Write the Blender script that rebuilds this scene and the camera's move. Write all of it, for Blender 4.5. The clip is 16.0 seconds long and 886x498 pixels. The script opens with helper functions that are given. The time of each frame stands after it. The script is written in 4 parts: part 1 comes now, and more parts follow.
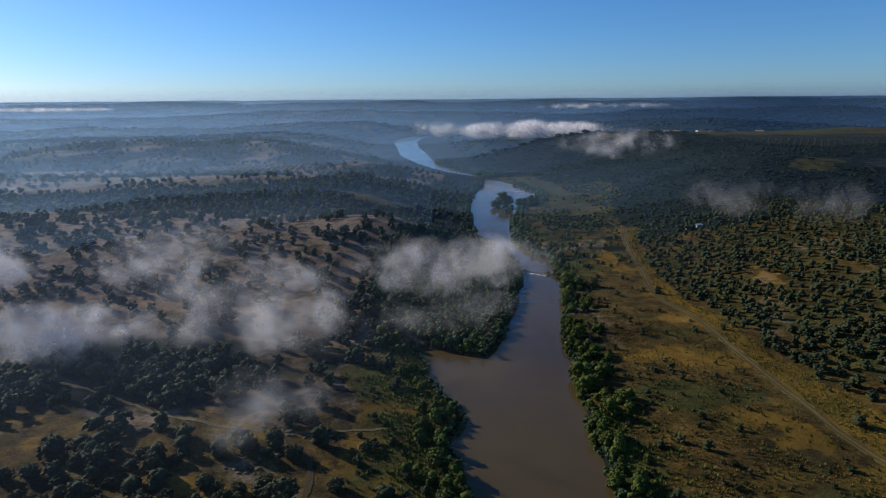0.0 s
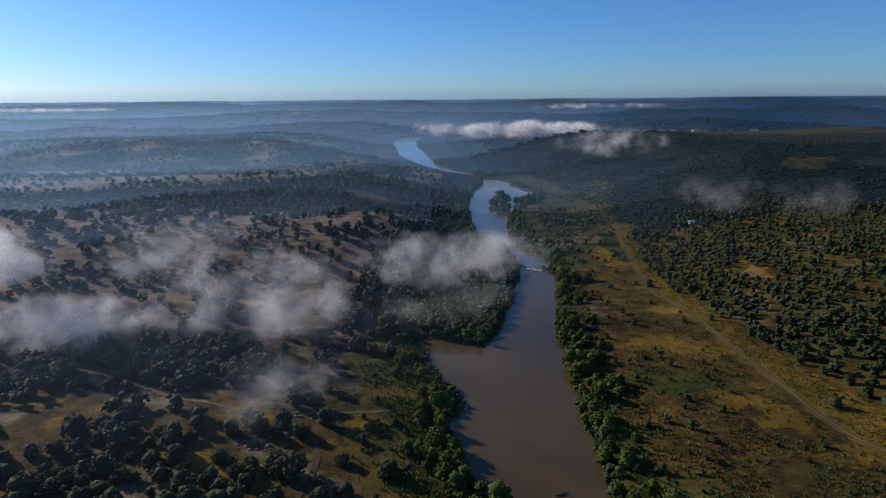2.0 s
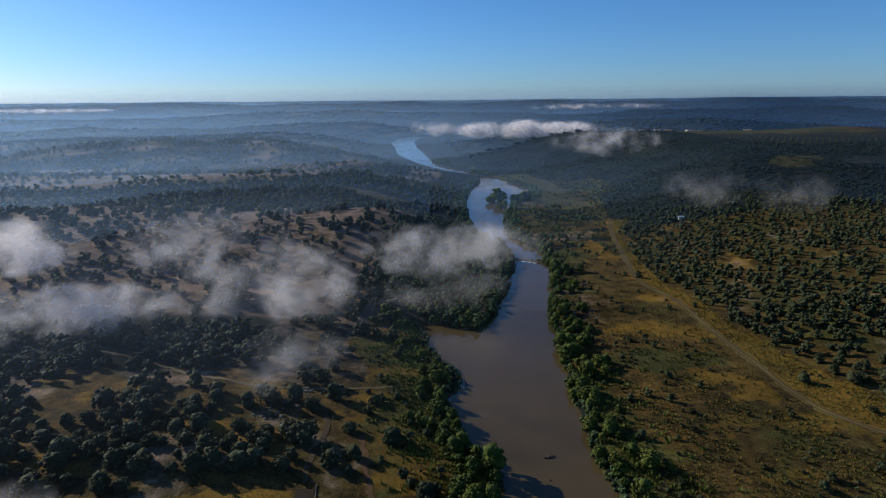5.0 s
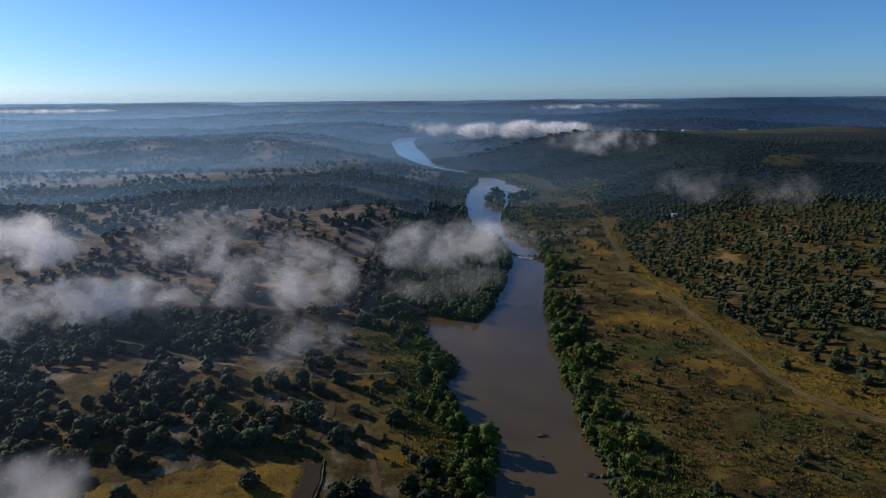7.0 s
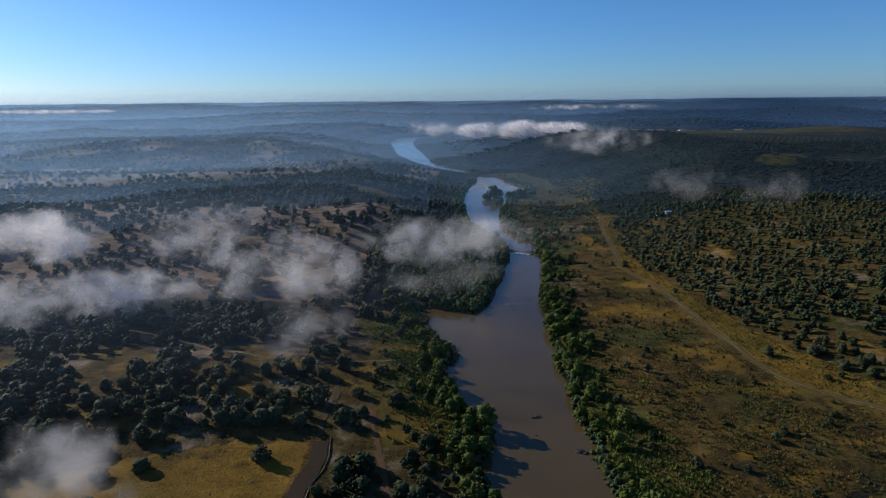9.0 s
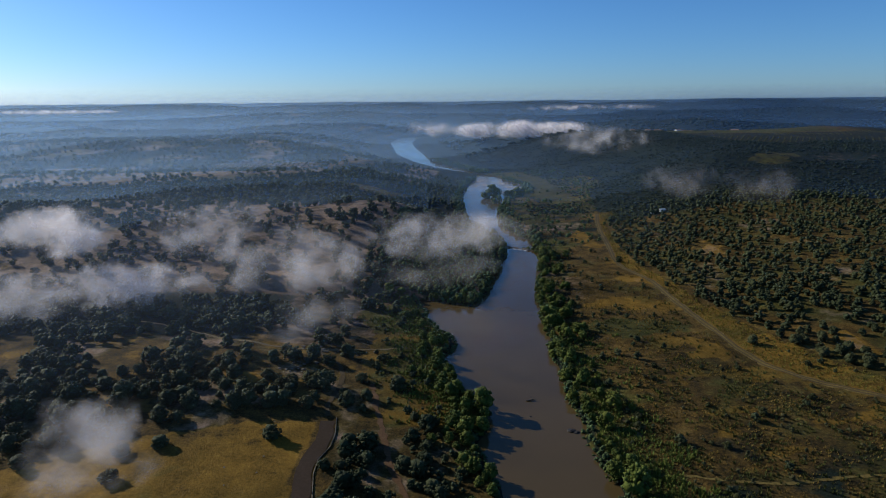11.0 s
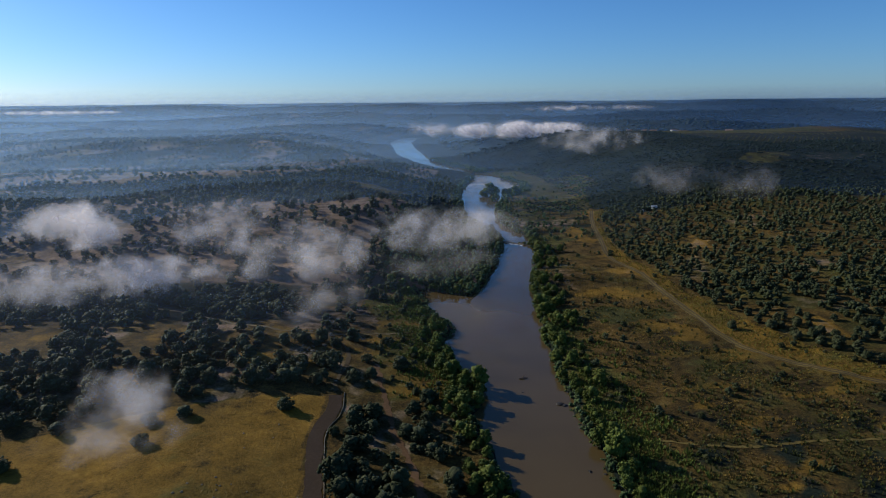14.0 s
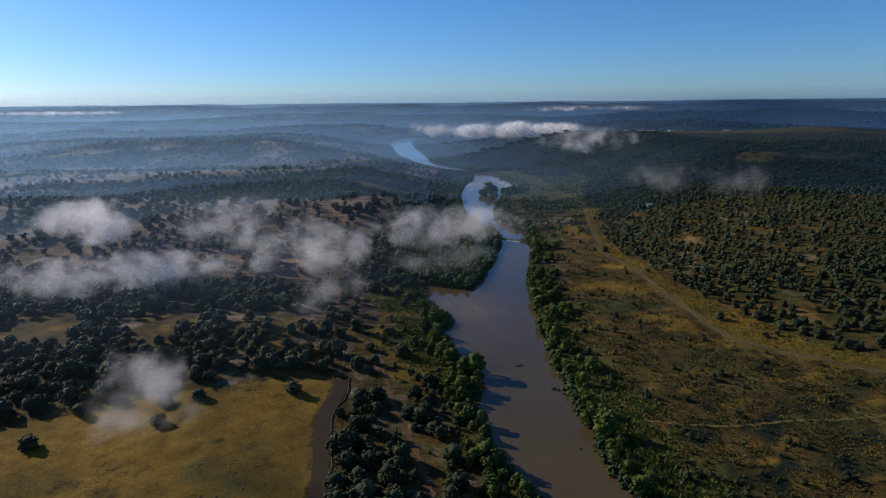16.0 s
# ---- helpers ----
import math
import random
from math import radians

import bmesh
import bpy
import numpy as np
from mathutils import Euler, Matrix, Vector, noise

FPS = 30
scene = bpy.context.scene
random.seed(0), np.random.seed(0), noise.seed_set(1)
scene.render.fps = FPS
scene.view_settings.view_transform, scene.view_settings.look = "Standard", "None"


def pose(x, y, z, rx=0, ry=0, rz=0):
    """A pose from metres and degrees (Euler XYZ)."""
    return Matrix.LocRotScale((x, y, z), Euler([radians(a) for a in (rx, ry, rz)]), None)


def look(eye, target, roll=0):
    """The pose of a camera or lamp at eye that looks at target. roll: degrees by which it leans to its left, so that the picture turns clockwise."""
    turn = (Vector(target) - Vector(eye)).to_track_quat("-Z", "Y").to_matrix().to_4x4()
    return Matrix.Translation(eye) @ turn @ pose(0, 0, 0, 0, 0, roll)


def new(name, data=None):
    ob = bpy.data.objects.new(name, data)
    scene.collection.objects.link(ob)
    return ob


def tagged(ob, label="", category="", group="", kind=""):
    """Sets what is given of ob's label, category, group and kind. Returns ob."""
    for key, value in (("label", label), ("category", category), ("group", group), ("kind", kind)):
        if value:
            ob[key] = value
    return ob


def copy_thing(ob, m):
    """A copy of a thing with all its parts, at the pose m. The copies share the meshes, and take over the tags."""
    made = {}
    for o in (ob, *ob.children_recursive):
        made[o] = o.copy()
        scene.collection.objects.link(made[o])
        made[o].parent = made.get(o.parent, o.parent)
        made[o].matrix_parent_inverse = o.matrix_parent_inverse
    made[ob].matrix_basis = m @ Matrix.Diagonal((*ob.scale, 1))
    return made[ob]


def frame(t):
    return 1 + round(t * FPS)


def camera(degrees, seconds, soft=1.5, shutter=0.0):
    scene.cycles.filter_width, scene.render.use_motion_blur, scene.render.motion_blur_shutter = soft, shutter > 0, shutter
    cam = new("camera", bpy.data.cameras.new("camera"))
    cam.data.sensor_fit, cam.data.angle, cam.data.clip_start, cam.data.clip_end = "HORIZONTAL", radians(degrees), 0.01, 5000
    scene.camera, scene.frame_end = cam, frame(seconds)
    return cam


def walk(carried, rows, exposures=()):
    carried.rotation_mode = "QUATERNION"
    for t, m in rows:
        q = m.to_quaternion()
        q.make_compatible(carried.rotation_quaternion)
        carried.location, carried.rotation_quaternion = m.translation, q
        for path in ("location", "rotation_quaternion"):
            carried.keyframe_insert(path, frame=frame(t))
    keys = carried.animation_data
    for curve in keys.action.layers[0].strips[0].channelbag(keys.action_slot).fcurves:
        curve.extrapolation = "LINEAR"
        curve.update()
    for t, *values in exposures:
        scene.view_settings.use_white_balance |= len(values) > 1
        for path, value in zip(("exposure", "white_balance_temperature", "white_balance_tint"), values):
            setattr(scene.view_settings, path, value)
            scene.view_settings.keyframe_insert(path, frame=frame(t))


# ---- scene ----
cam = camera(72.0, 16.0, soft=1.05)
# seconds, x, y, z, yaw, pitch, roll
ROWS = [
    (0.0, 0.000, 0.000, 110.000, 0.000, -13.850, 0.450),
    (1.0, -0.097, -5.945, 109.815, -0.074, -13.833, 0.463),
    (2.0, -0.187, -11.922, 109.642, -0.143, -13.815, 0.475),
    (3.0, -0.270, -17.930, 109.482, -0.208, -13.797, 0.487),
    (4.0, -0.346, -23.969, 109.334, -0.268, -13.778, 0.497),
    (5.0, -0.415, -30.039, 109.198, -0.323, -13.759, 0.507),
    (6.0, -0.478, -36.141, 109.075, -0.374, -13.740, 0.515),
    (7.0, -0.534, -42.274, 108.965, -0.420, -13.720, 0.523),
    (8.0, -0.583, -48.439, 108.866, -0.462, -13.700, 0.530),
    (9.0, -0.625, -54.634, 108.781, -0.499, -13.679, 0.536),
    (10.0, -0.660, -60.861, 108.707, -0.532, -13.658, 0.541),
    (11.0, -0.689, -67.120, 108.646, -0.560, -13.637, 0.546),
    (12.0, -0.711, -73.409, 108.598, -0.583, -13.615, 0.549),
    (13.0, -0.726, -79.730, 108.561, -0.602, -13.592, 0.551),
    (14.0, -0.734, -86.083, 108.538, -0.616, -13.570, 0.553),
    (15.0, -0.735, -92.466, 108.526, -0.626, -13.546, 0.554),
    (16.0, -0.729, -98.881, 108.528, -0.631, -13.523, 0.553),
]
walk(cam, [(t, pose(x, y, z, 90 + pitch, roll, yaw)) for t, x, y, z, yaw, pitch, roll in ROWS], [(0.0, 0.0, 5100, 5), (16.0, 0.0, 5100, 5)])

# ---- sky, sun, exposure ----
SUN_HIGH = radians(23)
SUN_FROM = Vector((-0.86 * math.cos(SUN_HIGH), 0.51 * math.cos(SUN_HIGH), math.sin(SUN_HIGH)))
world = bpy.data.worlds.new("sky")
scene.world = world
world.use_nodes = True
wn = world.node_tree.nodes
sky = wn.new("ShaderNodeTexSky")
sky.sky_type, sky.sun_disc = "NISHITA", False
sky.sun_elevation, sky.sun_rotation = SUN_HIGH, math.atan2(SUN_FROM.x, SUN_FROM.y)
sky.altitude, sky.air_density, sky.dust_density, sky.ozone_density = 1700, 1.03, 1.5, 6.0
wn["Background"].inputs["Strength"].default_value = 0.091
world.node_tree.links.new(sky.outputs[0], wn["Background"].inputs["Color"])
sun = new("sun", bpy.data.lights.new("sun", "SUN"))
sun.data.energy, sun.data.angle, sun.data.color = 5.0, radians(0.5), (1.0, 0.80, 0.54)
sun.matrix_world = look(SUN_FROM * 800, (0, 0, 0))
scene.cycles.transparent_max_bounces = 110

# ---- the lie of the land ----
RIVER_Y = [-4900, -300, 0, 51, 74, 106, 131, 157, 178, 194, 213, 235, 250, 254, 275, 300, 336, 370, 409, 429, 475, 543, 615, 660, 730, 801, 862, 924, 979, 1068, 1234, 1425, 1615, 1790, 2100, 2600]
RIVER_R = [40, 60, 55, 52, 50, 48, 47.5, 48, 49, 49.5, 51, 53, 54, 55, 56, 62, 70, 72, 72, 63, 54, 61, 75, 102, 109, 89, 62, 38, 14, -15, -32, -56, -70, -60, 40, 60]
RIVER_L = [0, 32, 29, 27, 18, 12, 16, 5, 2, 7, 0, -10, -13, 18, 27, 35, 42, 50, 49, 47, 29, 25, 27, 30, 38, 55, 58, 18, -10, -44, -86, -106, -130, -118, 0, 57]


def smooth(a, b, v):
    k = np.clip((np.asarray(v, float) - a) / (b - a), 0, 1)
    return k * k * (3 - 2 * k)


def waves(x, y, size, seed, octaves=4):
    """Rolling noise in about -1..1 at a size in metres."""
    rng = np.random.RandomState(seed)
    out, gain = np.zeros(np.broadcast(x, y).shape), 1.0
    for _ in range(octaves):
        for _ in range(4):
            a, p, q = rng.uniform(0, 6.283), rng.uniform(0, 6.283), rng.uniform(0.8, 1.25)
            c, s = math.cos(a) * 6.283 / size * q, math.sin(a) * 6.283 / size * q
            out = out + gain * 0.3 * np.sin(c * x + s * y + p + 0.8 * np.sin(0.6 * s * x - 0.7 * c * y + 2 * p))
        gain, size = gain * 0.5, size * 0.47
    return out


PROFILE_L_Y = [-5000, -150, 50, 90, 120, 150, 200, 235, 300, 380, 430, 490, 560, 690, 780, 900, 1000, 1200, 1500]
PROFILE_L_Z = [20, 8, 6, 5.5, 6, 10, 6.5, 4, 13, 26, 28, 16, 26, 27, 14, 22, 40, 46, 42]
PROFILE_R_Y = [-5000, -150, 60, 200, 320, 430, 520, 640, 800, 1000, 1150, 1500]
PROFILE_R_Z = [20, 5, 5, 10, 18, 20, 27, 46, 54, 54, 46, 30]


def bend(y, ys, zs):
    return sum(np.interp(y + d, ys, zs) * w for d, w in ((-36, 0.15), (-18, 0.2), (0, 0.3), (18, 0.2), (36, 0.15)))


def river_gap(x, y):
    """Distance from the water's edge: below 0 in the river; and the side, -1 left, 1 right."""
    wob = 1.1 * np.sin(y / 6.1) + 0.7 * np.sin(y / 2.7 + 1) + 0.4 * np.sin(x / 2.1 + y / 3)
    # the inlet behind the point of the spit runs askew
    skew = (0.607 * (np.clip(x, -14, 18) + 1) - 4) * smooth(222, 240, y) * smooth(290, 268, y)
    lft, rgt = np.interp(y + skew, RIVER_Y, RIVER_L) + wob * 0.7, np.interp(y, RIVER_Y, RIVER_R) + wob * 0.7
    return np.maximum(lft - x, x - rgt), np.where(x < (lft + rgt) / 2, -1.0, 1.0)


def land(x, y):
    x, y = np.asarray(x, float), np.asarray(y, float)
    gap, side = river_gap(x, y)
    r = np.hypot(x, y)
    left = bend(y, PROFILE_L_Y, PROFILE_L_Z) * (0.12 - 0.10 * smooth(500, 800, y) + (0.88 + 0.10 * smooth(500, 800, y)) * smooth(8, 95 + 0.08 * np.abs(y) + 120 * smooth(800, 1100, y), gap))
    left = left + 9 * np.exp(-(((x + 30) / 40) ** 2 + ((y - 420) / 60) ** 2)) + smooth(300, 900, gap) * 14 * waves(x, y, 700, 5)
    right = 1.5 * smooth(2, 40, gap) + (bend(y, PROFILE_R_Y, PROFILE_R_Z) - 1) * smooth(60, 190 + 0.12 * np.abs(y), gap + 0.02 * y)
    right = right + smooth(300, 900, gap) * 10 * waves(x, y, 800, 6)
    z = np.where(side < 0, left, right) + smooth(15, 120, gap) * (0.5 * waves(x, y, 60, 7, 3) + 0.25 * waves(x, y, 14, 8, 2))
    far = 22 + 82 * smooth(1500, 4600, r) + 16 * waves(x, y, 1300, 9) * smooth(1200, 2200, r) * (1 - 0.8 * smooth(3500, 4700, r))
    k = smooth(1050, 1900, r) * np.maximum(smooth(40, 450, gap), smooth(1900, 2600, r))
    z = z * (1 - k) + far * k
    gap = gap + 60 * smooth(1850, 2300, r)
    bank = smooth(0, 3.0, gap)
    z = np.where(gap > 0, 0.25 + bank * 0.9 + z * smooth(0, 24, gap) - 0.25 * (1 - bank), -2.0 * smooth(0, 2.5, -gap))
    return z


# ---- materials ----
def graph(name):
    m = bpy.data.materials.new(name)
    m.use_nodes = True
    return m, m.node_tree.nodes, m.node_tree.links, m.node_tree.nodes["Principled BSDF"]


def noise_node(nodes, links, size, detail=5, vec=None, rough=0.6):
    n = nodes.new("ShaderNodeTexNoise")
    n.inputs["Scale"].default_value, n.inputs["Detail"].default_value, n.inputs["Roughness"].default_value = 1 / size, detail, rough
    if vec is None:
        vec = nodes.new("ShaderNodeNewGeometry").outputs["Position"]
    links.new(vec, n.inputs["Vector"])
    return n.outputs["Fac"]


def ramp(nodes, links, fac, stops):
    r = nodes.new("ShaderNodeValToRGB")
    e = r.color_ramp.elements
    while len(e) < len(stops):
        e.new(0.5)
    for k, (p, c) in zip(e, stops):
        k.position, k.color = p, (*c, 1) if len(c) == 3 else (c[0], c[0], c[0], 1)
    links.new(fac, r.inputs["Fac"])
    return r.outputs["Color"]


def mixed(nodes, links, fac, a, b, mode="MIX"):
    n = nodes.new("ShaderNodeMix")
    n.data_type, n.blend_type = "RGBA", mode
    for sock, v in ((n.inputs["Factor"], fac), (n.inputs["A"], a), (n.inputs["B"], b)):
        if isinstance(v, (int, float)):
            sock.default_value = v
        elif isinstance(v, tuple):
            sock.default_value = (*v, 1)
        else:
            links.new(v, sock)
    return n.outputs["Result"]


def math_node(nodes, links, op, a, b=0.0, c=0.0):
    n = nodes.new("ShaderNodeMath")
    n.operation = op
    for sock, v in zip(n.inputs, (a, b, c)):
        if isinstance(v, (int, float)):
            sock.default_value = v
        else:
            links.new(v, sock)
    return n.outputs[0]


def bumped(nodes, links, bsdf, height, strength, dist):
    b = nodes.new("ShaderNodeBump")
    b.inputs["Strength"].default_value, b.inputs["Distance"].default_value = strength, dist
    links.new(height, b.inputs["Height"])
    links.new(b.outputs["Normal"], bsdf.inputs["Normal"])


def foliage(name, dark, mid, light, per_object=True):
    """Leaves: each clump its own green, with a fine grain of leaves and gaps."""
    m, n, l, b = graph(name)
    geo = n.new("ShaderNodeNewGeometry")
    fine = noise_node(n, l, 0.45, 4, rough=0.75)
    v = math_node(n, l, "MULTIPLY_ADD", geo.outputs["Random Per Island"], 0.32, math_node(n, l, "MULTIPLY_ADD", fine, 0.55, 0.11))
    if per_object:
        info = n.new("ShaderNodeObjectInfo")
        v = math_node(n, l, "ADD", v, math_node(n, l, "MULTIPLY_ADD", info.outputs["Random"], 0.3, -0.15))
    else:
        v = math_node(n, l, "ADD", v, math_node(n, l, "MULTIPLY_ADD", noise_node(n, l, 22, 2), 0.6, -0.3))
    l.new(ramp(n, l, v, [(0.12, dark), (0.5, mid), (0.95, light)]), b.inputs["Base Color"])
    b.inputs["Roughness"].default_value = 0.7
    b.inputs["Specular IOR Level"].default_value = 0.1
    bumped(n, l, b, fine, 1.0, 0.5)
    return m


def plain(name, stops, size=1.0, rough=0.9, bump=0.3, big=20):
    """A rough natural surface: grain over larger blotches."""
    m, n, l, b = graph(name)
    f = noise_node(n, l, size, 6, rough=0.7)
    g = noise_node(n, l, big, 3)
    v = math_node(n, l, "MULTIPLY_ADD", f, 0.6, math_node(n, l, "MULTIPLY", g, 0.4))
    l.new(ramp(n, l, v, stops), b.inputs["Base Color"])
    b.inputs["Roughness"].default_value, b.inputs["Specular IOR Level"].default_value = rough, 0.2
    bumped(n, l, b, f, bump, size * 0.3)
    return m


# dark stops of the oak and willow leaves are raised for haze
OAK = foliage("holm_oak_leaves", (0.025, 0.031, 0.014), (0.049, 0.056, 0.022), (0.091, 0.090, 0.040))
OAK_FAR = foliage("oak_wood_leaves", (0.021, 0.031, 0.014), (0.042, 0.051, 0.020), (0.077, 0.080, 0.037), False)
WILLOW = foliage("willow_leaves", (0.029, 0.043, 0.010), (0.069, 0.088, 0.013), (0.155, 0.156, 0.026))
# greyer and bluer than WILLOW: mist haze mixed into the greens
WILLOW_FAR = foliage("hazy_riverside_leaves", (0.026, 0.040, 0.016), (0.058, 0.086, 0.031), (0.124, 0.150, 0.052), False)
POPLAR = foliage("fresh_green_leaves", (0.028, 0.042, 0.008), (0.075, 0.098, 0.015), (0.165, 0.185, 0.034))
SHRUBBY = foliage("meadow_bush_leaves", (0.012, 0.016, 0.006), (0.034, 0.038, 0.012), (0.085, 0.082, 0.028))
WEED = foliage("dark_weeds", (0.028, 0.034, 0.008), (0.072, 0.078, 0.017), (0.15, 0.145, 0.036), False)
LUSH = foliage("lush_grass", (0.044, 0.058, 0.012), (0.124, 0.153, 0.025), (0.247, 0.273, 0.049), False)
VERGEGRASS = foliage("verge_grass", (0.085, 0.075, 0.014), (0.185, 0.155, 0.026), (0.29, 0.235, 0.045), False)
SHRUB = foliage("dry_shrub_leaves", (0.020, 0.024, 0.010), (0.055, 0.056, 0.022), (0.13, 0.11, 0.045), False)
TUSSOCK = foliage("dry_grass", (0.095, 0.068, 0.016), (0.215, 0.145, 0.030), (0.34, 0.235, 0.055), False)
# slope shade and a blue cast are put into these dark greens
SCRUB = foliage("shaded_scrub_leaves", (0.007, 0.012, 0.009), (0.016, 0.025, 0.016), (0.034, 0.046, 0.029), False)
BARK = plain("bark", [(0.3, (0.05, 0.038, 0.028)), (0.7, (0.14, 0.11, 0.085))], 0.15)
TRACK = plain("track_earth", [(0.3, (0.042, 0.028, 0.011)), (0.5, (0.068, 0.046, 0.019)), (0.7, (0.11, 0.077, 0.033))], 0.8)
DRYTRACK = plain("dry_grass_track", [(0.3, (0.06, 0.044, 0.010)), (0.5, (0.125, 0.090, 0.020)), (0.7, (0.21, 0.150, 0.036))], 1.3)
PALEPATH = plain("pale_earth", [(0.3, (0.075, 0.056, 0.024)), (0.5, (0.15, 0.112, 0.050)), (0.7, (0.24, 0.182, 0.09))], 0.9)
REDPATH = plain("red_earth", [(0.3, (0.055, 0.029, 0.011)), (0.5, (0.105, 0.056, 0.022)), (0.7, (0.165, 0.092, 0.038))], 1.0)
ROAD = plain("road_earth", [(0.3, (0.026, 0.015, 0.008)), (0.5, (0.036, 0.021, 0.011)), (0.7, (0.053, 0.032, 0.018))], 1.2)
WETROCK = plain("wet_rock", [(0.3, (0.018, 0.015, 0.012)), (0.7, (0.05, 0.042, 0.033))], 0.35, rough=0.5)
DRYSTONE = plain("dull_stone", [(0.3, (0.08, 0.065, 0.045)), (0.5, (0.15, 0.125, 0.09)), (0.72, (0.24, 0.20, 0.15))], 0.35)
LIME = plain("whitewashed_wall", [(0.3, (0.45, 0.43, 0.39)), (0.6, (0.62, 0.60, 0.56))], 0.8, bump=0.1)
TILE = plain("roof_tiles", [(0.3, (0.22, 0.12, 0.075)), (0.7, (0.38, 0.23, 0.15))], 0.4)
DARKWOOD = plain("dark_window", [(0.3, (0.03, 0.03, 0.03)), (0.7, (0.07, 0.06, 0.05))], 0.3, rough=0.4)
FOAM = plain("broken_white_water", [(0.35, (0.45, 0.48, 0.5)), (0.6, (0.8, 0.82, 0.84))], 0.6, rough=0.5)


def ground_material():
    m, n, l, b = graph("ground")
    zone = n.new("ShaderNodeVertexColor")
    zone.layer_name = "zone"
    split = n.new("ShaderNodeSeparateColor")
    l.new(zone.outputs["Color"], split.inputs["Color"])
    geo = n.new("ShaderNodeNewGeometry").outputs["Position"]
    fine, mid, big = noise_node(n, l, 0.9, 6, geo, 0.75), noise_node(n, l, 7, 5, geo, 0.65), noise_node(n, l, 45, 4, geo)
    v = math_node(n, l, "MULTIPLY_ADD", fine, 0.5, math_node(n, l, "MULTIPLY", mid, 0.5))
    dry = ramp(n, l, v, [(0.38, (0.022, 0.020, 0.007)), (0.46, (0.070, 0.047, 0.012)), (0.54, (0.135, 0.085, 0.019)), (0.62, (0.23, 0.152, 0.041))])
    green = ramp(n, l, v, [(0.36, (0.024, 0.028, 0.007)), (0.50, (0.072, 0.069, 0.016)), (0.65, (0.16, 0.138, 0.034))])
    soil = ramp(n, l, v, [(0.36, (0.10, 0.070, 0.048)), (0.50, (0.235, 0.168, 0.116)), (0.65, (0.40, 0.30, 0.215))])
    # scrub floor, its colour darkened and blued for the hill's shade
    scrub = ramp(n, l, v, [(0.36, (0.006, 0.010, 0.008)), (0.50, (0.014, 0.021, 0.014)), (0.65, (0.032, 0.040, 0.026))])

    def weight(w):
        """Ragged borders between the zones."""
        s = math_node(n, l, "ADD", w, math_node(n, l, "MULTIPLY_ADD", mid, 0.9, -0.45))
        return ramp(n, l, s, [(0.35, (0.0,)), (0.65, (1.0,))])

    ripe = ramp(n, l, v, [(0.36, (0.085, 0.054, 0.007)), (0.45, (0.175, 0.106, 0.014)), (0.58, (0.275, 0.166, 0.023)), (0.66, (0.37, 0.235, 0.042))])
    dry = mixed(n, l, weight(zone.outputs["Alpha"]), dry, ripe)
    c = mixed(n, l, weight(split.outputs["Green"]), dry, green)
    c = mixed(n, l, weight(split.outputs["Blue"]), c, soil)
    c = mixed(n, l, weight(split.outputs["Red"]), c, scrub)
    tone = ramp(n, l, big, [(0.3, (0.50, 0.51, 0.54)), (0.7, (1.0, 0.94, 0.82))])
    c = mixed(n, l, 1.0, c, tone, "MULTIPLY")
    l.new(c, b.inputs["Base Color"])
    b.inputs["Roughness"].default_value, b.inputs["Specular IOR Level"].default_value = 0.95, 0.1
    bumped(n, l, b, v, 0.9, 1.2)
    return m


def water_material():
    """Silty river: opaque brown body, glossy skin with slow ripples."""
    m, n, l, b = graph("silty_water")
    geo = n.new("ShaderNodeNewGeometry").outputs["Position"]
    silt = noise_node(n, l, 60, 3, geo)
    l.new(ramp(n, l, silt, [(0.3, (0.076, 0.052, 0.019)), (0.7, (0.098, 0.067, 0.026))]), b.inputs["Base Color"])
    b.inputs["IOR"].default_value = 1.33
    stretch = n.new("ShaderNodeVectorMath")
    stretch.operation = "MULTIPLY"
    stretch.inputs[1].default_value = (0.45, 1.0, 1.0)
    l.new(geo, stretch.inputs[0])
    wind = noise_node(n, l, 20, 4, stretch.outputs[0])
    l.new(ramp(n, l, wind, [(0.42, (0.03,)), (0.62, (0.22,))]), b.inputs["Roughness"])
    rip = math_node(n, l, "ADD", noise_node(n, l, 1.6, 3, geo), math_node(n, l, "MULTIPLY", noise_node(n, l, 14, 3, geo), 2.0))
    bumped(n, l, b, rip, 0.035, 0.09)
    return m


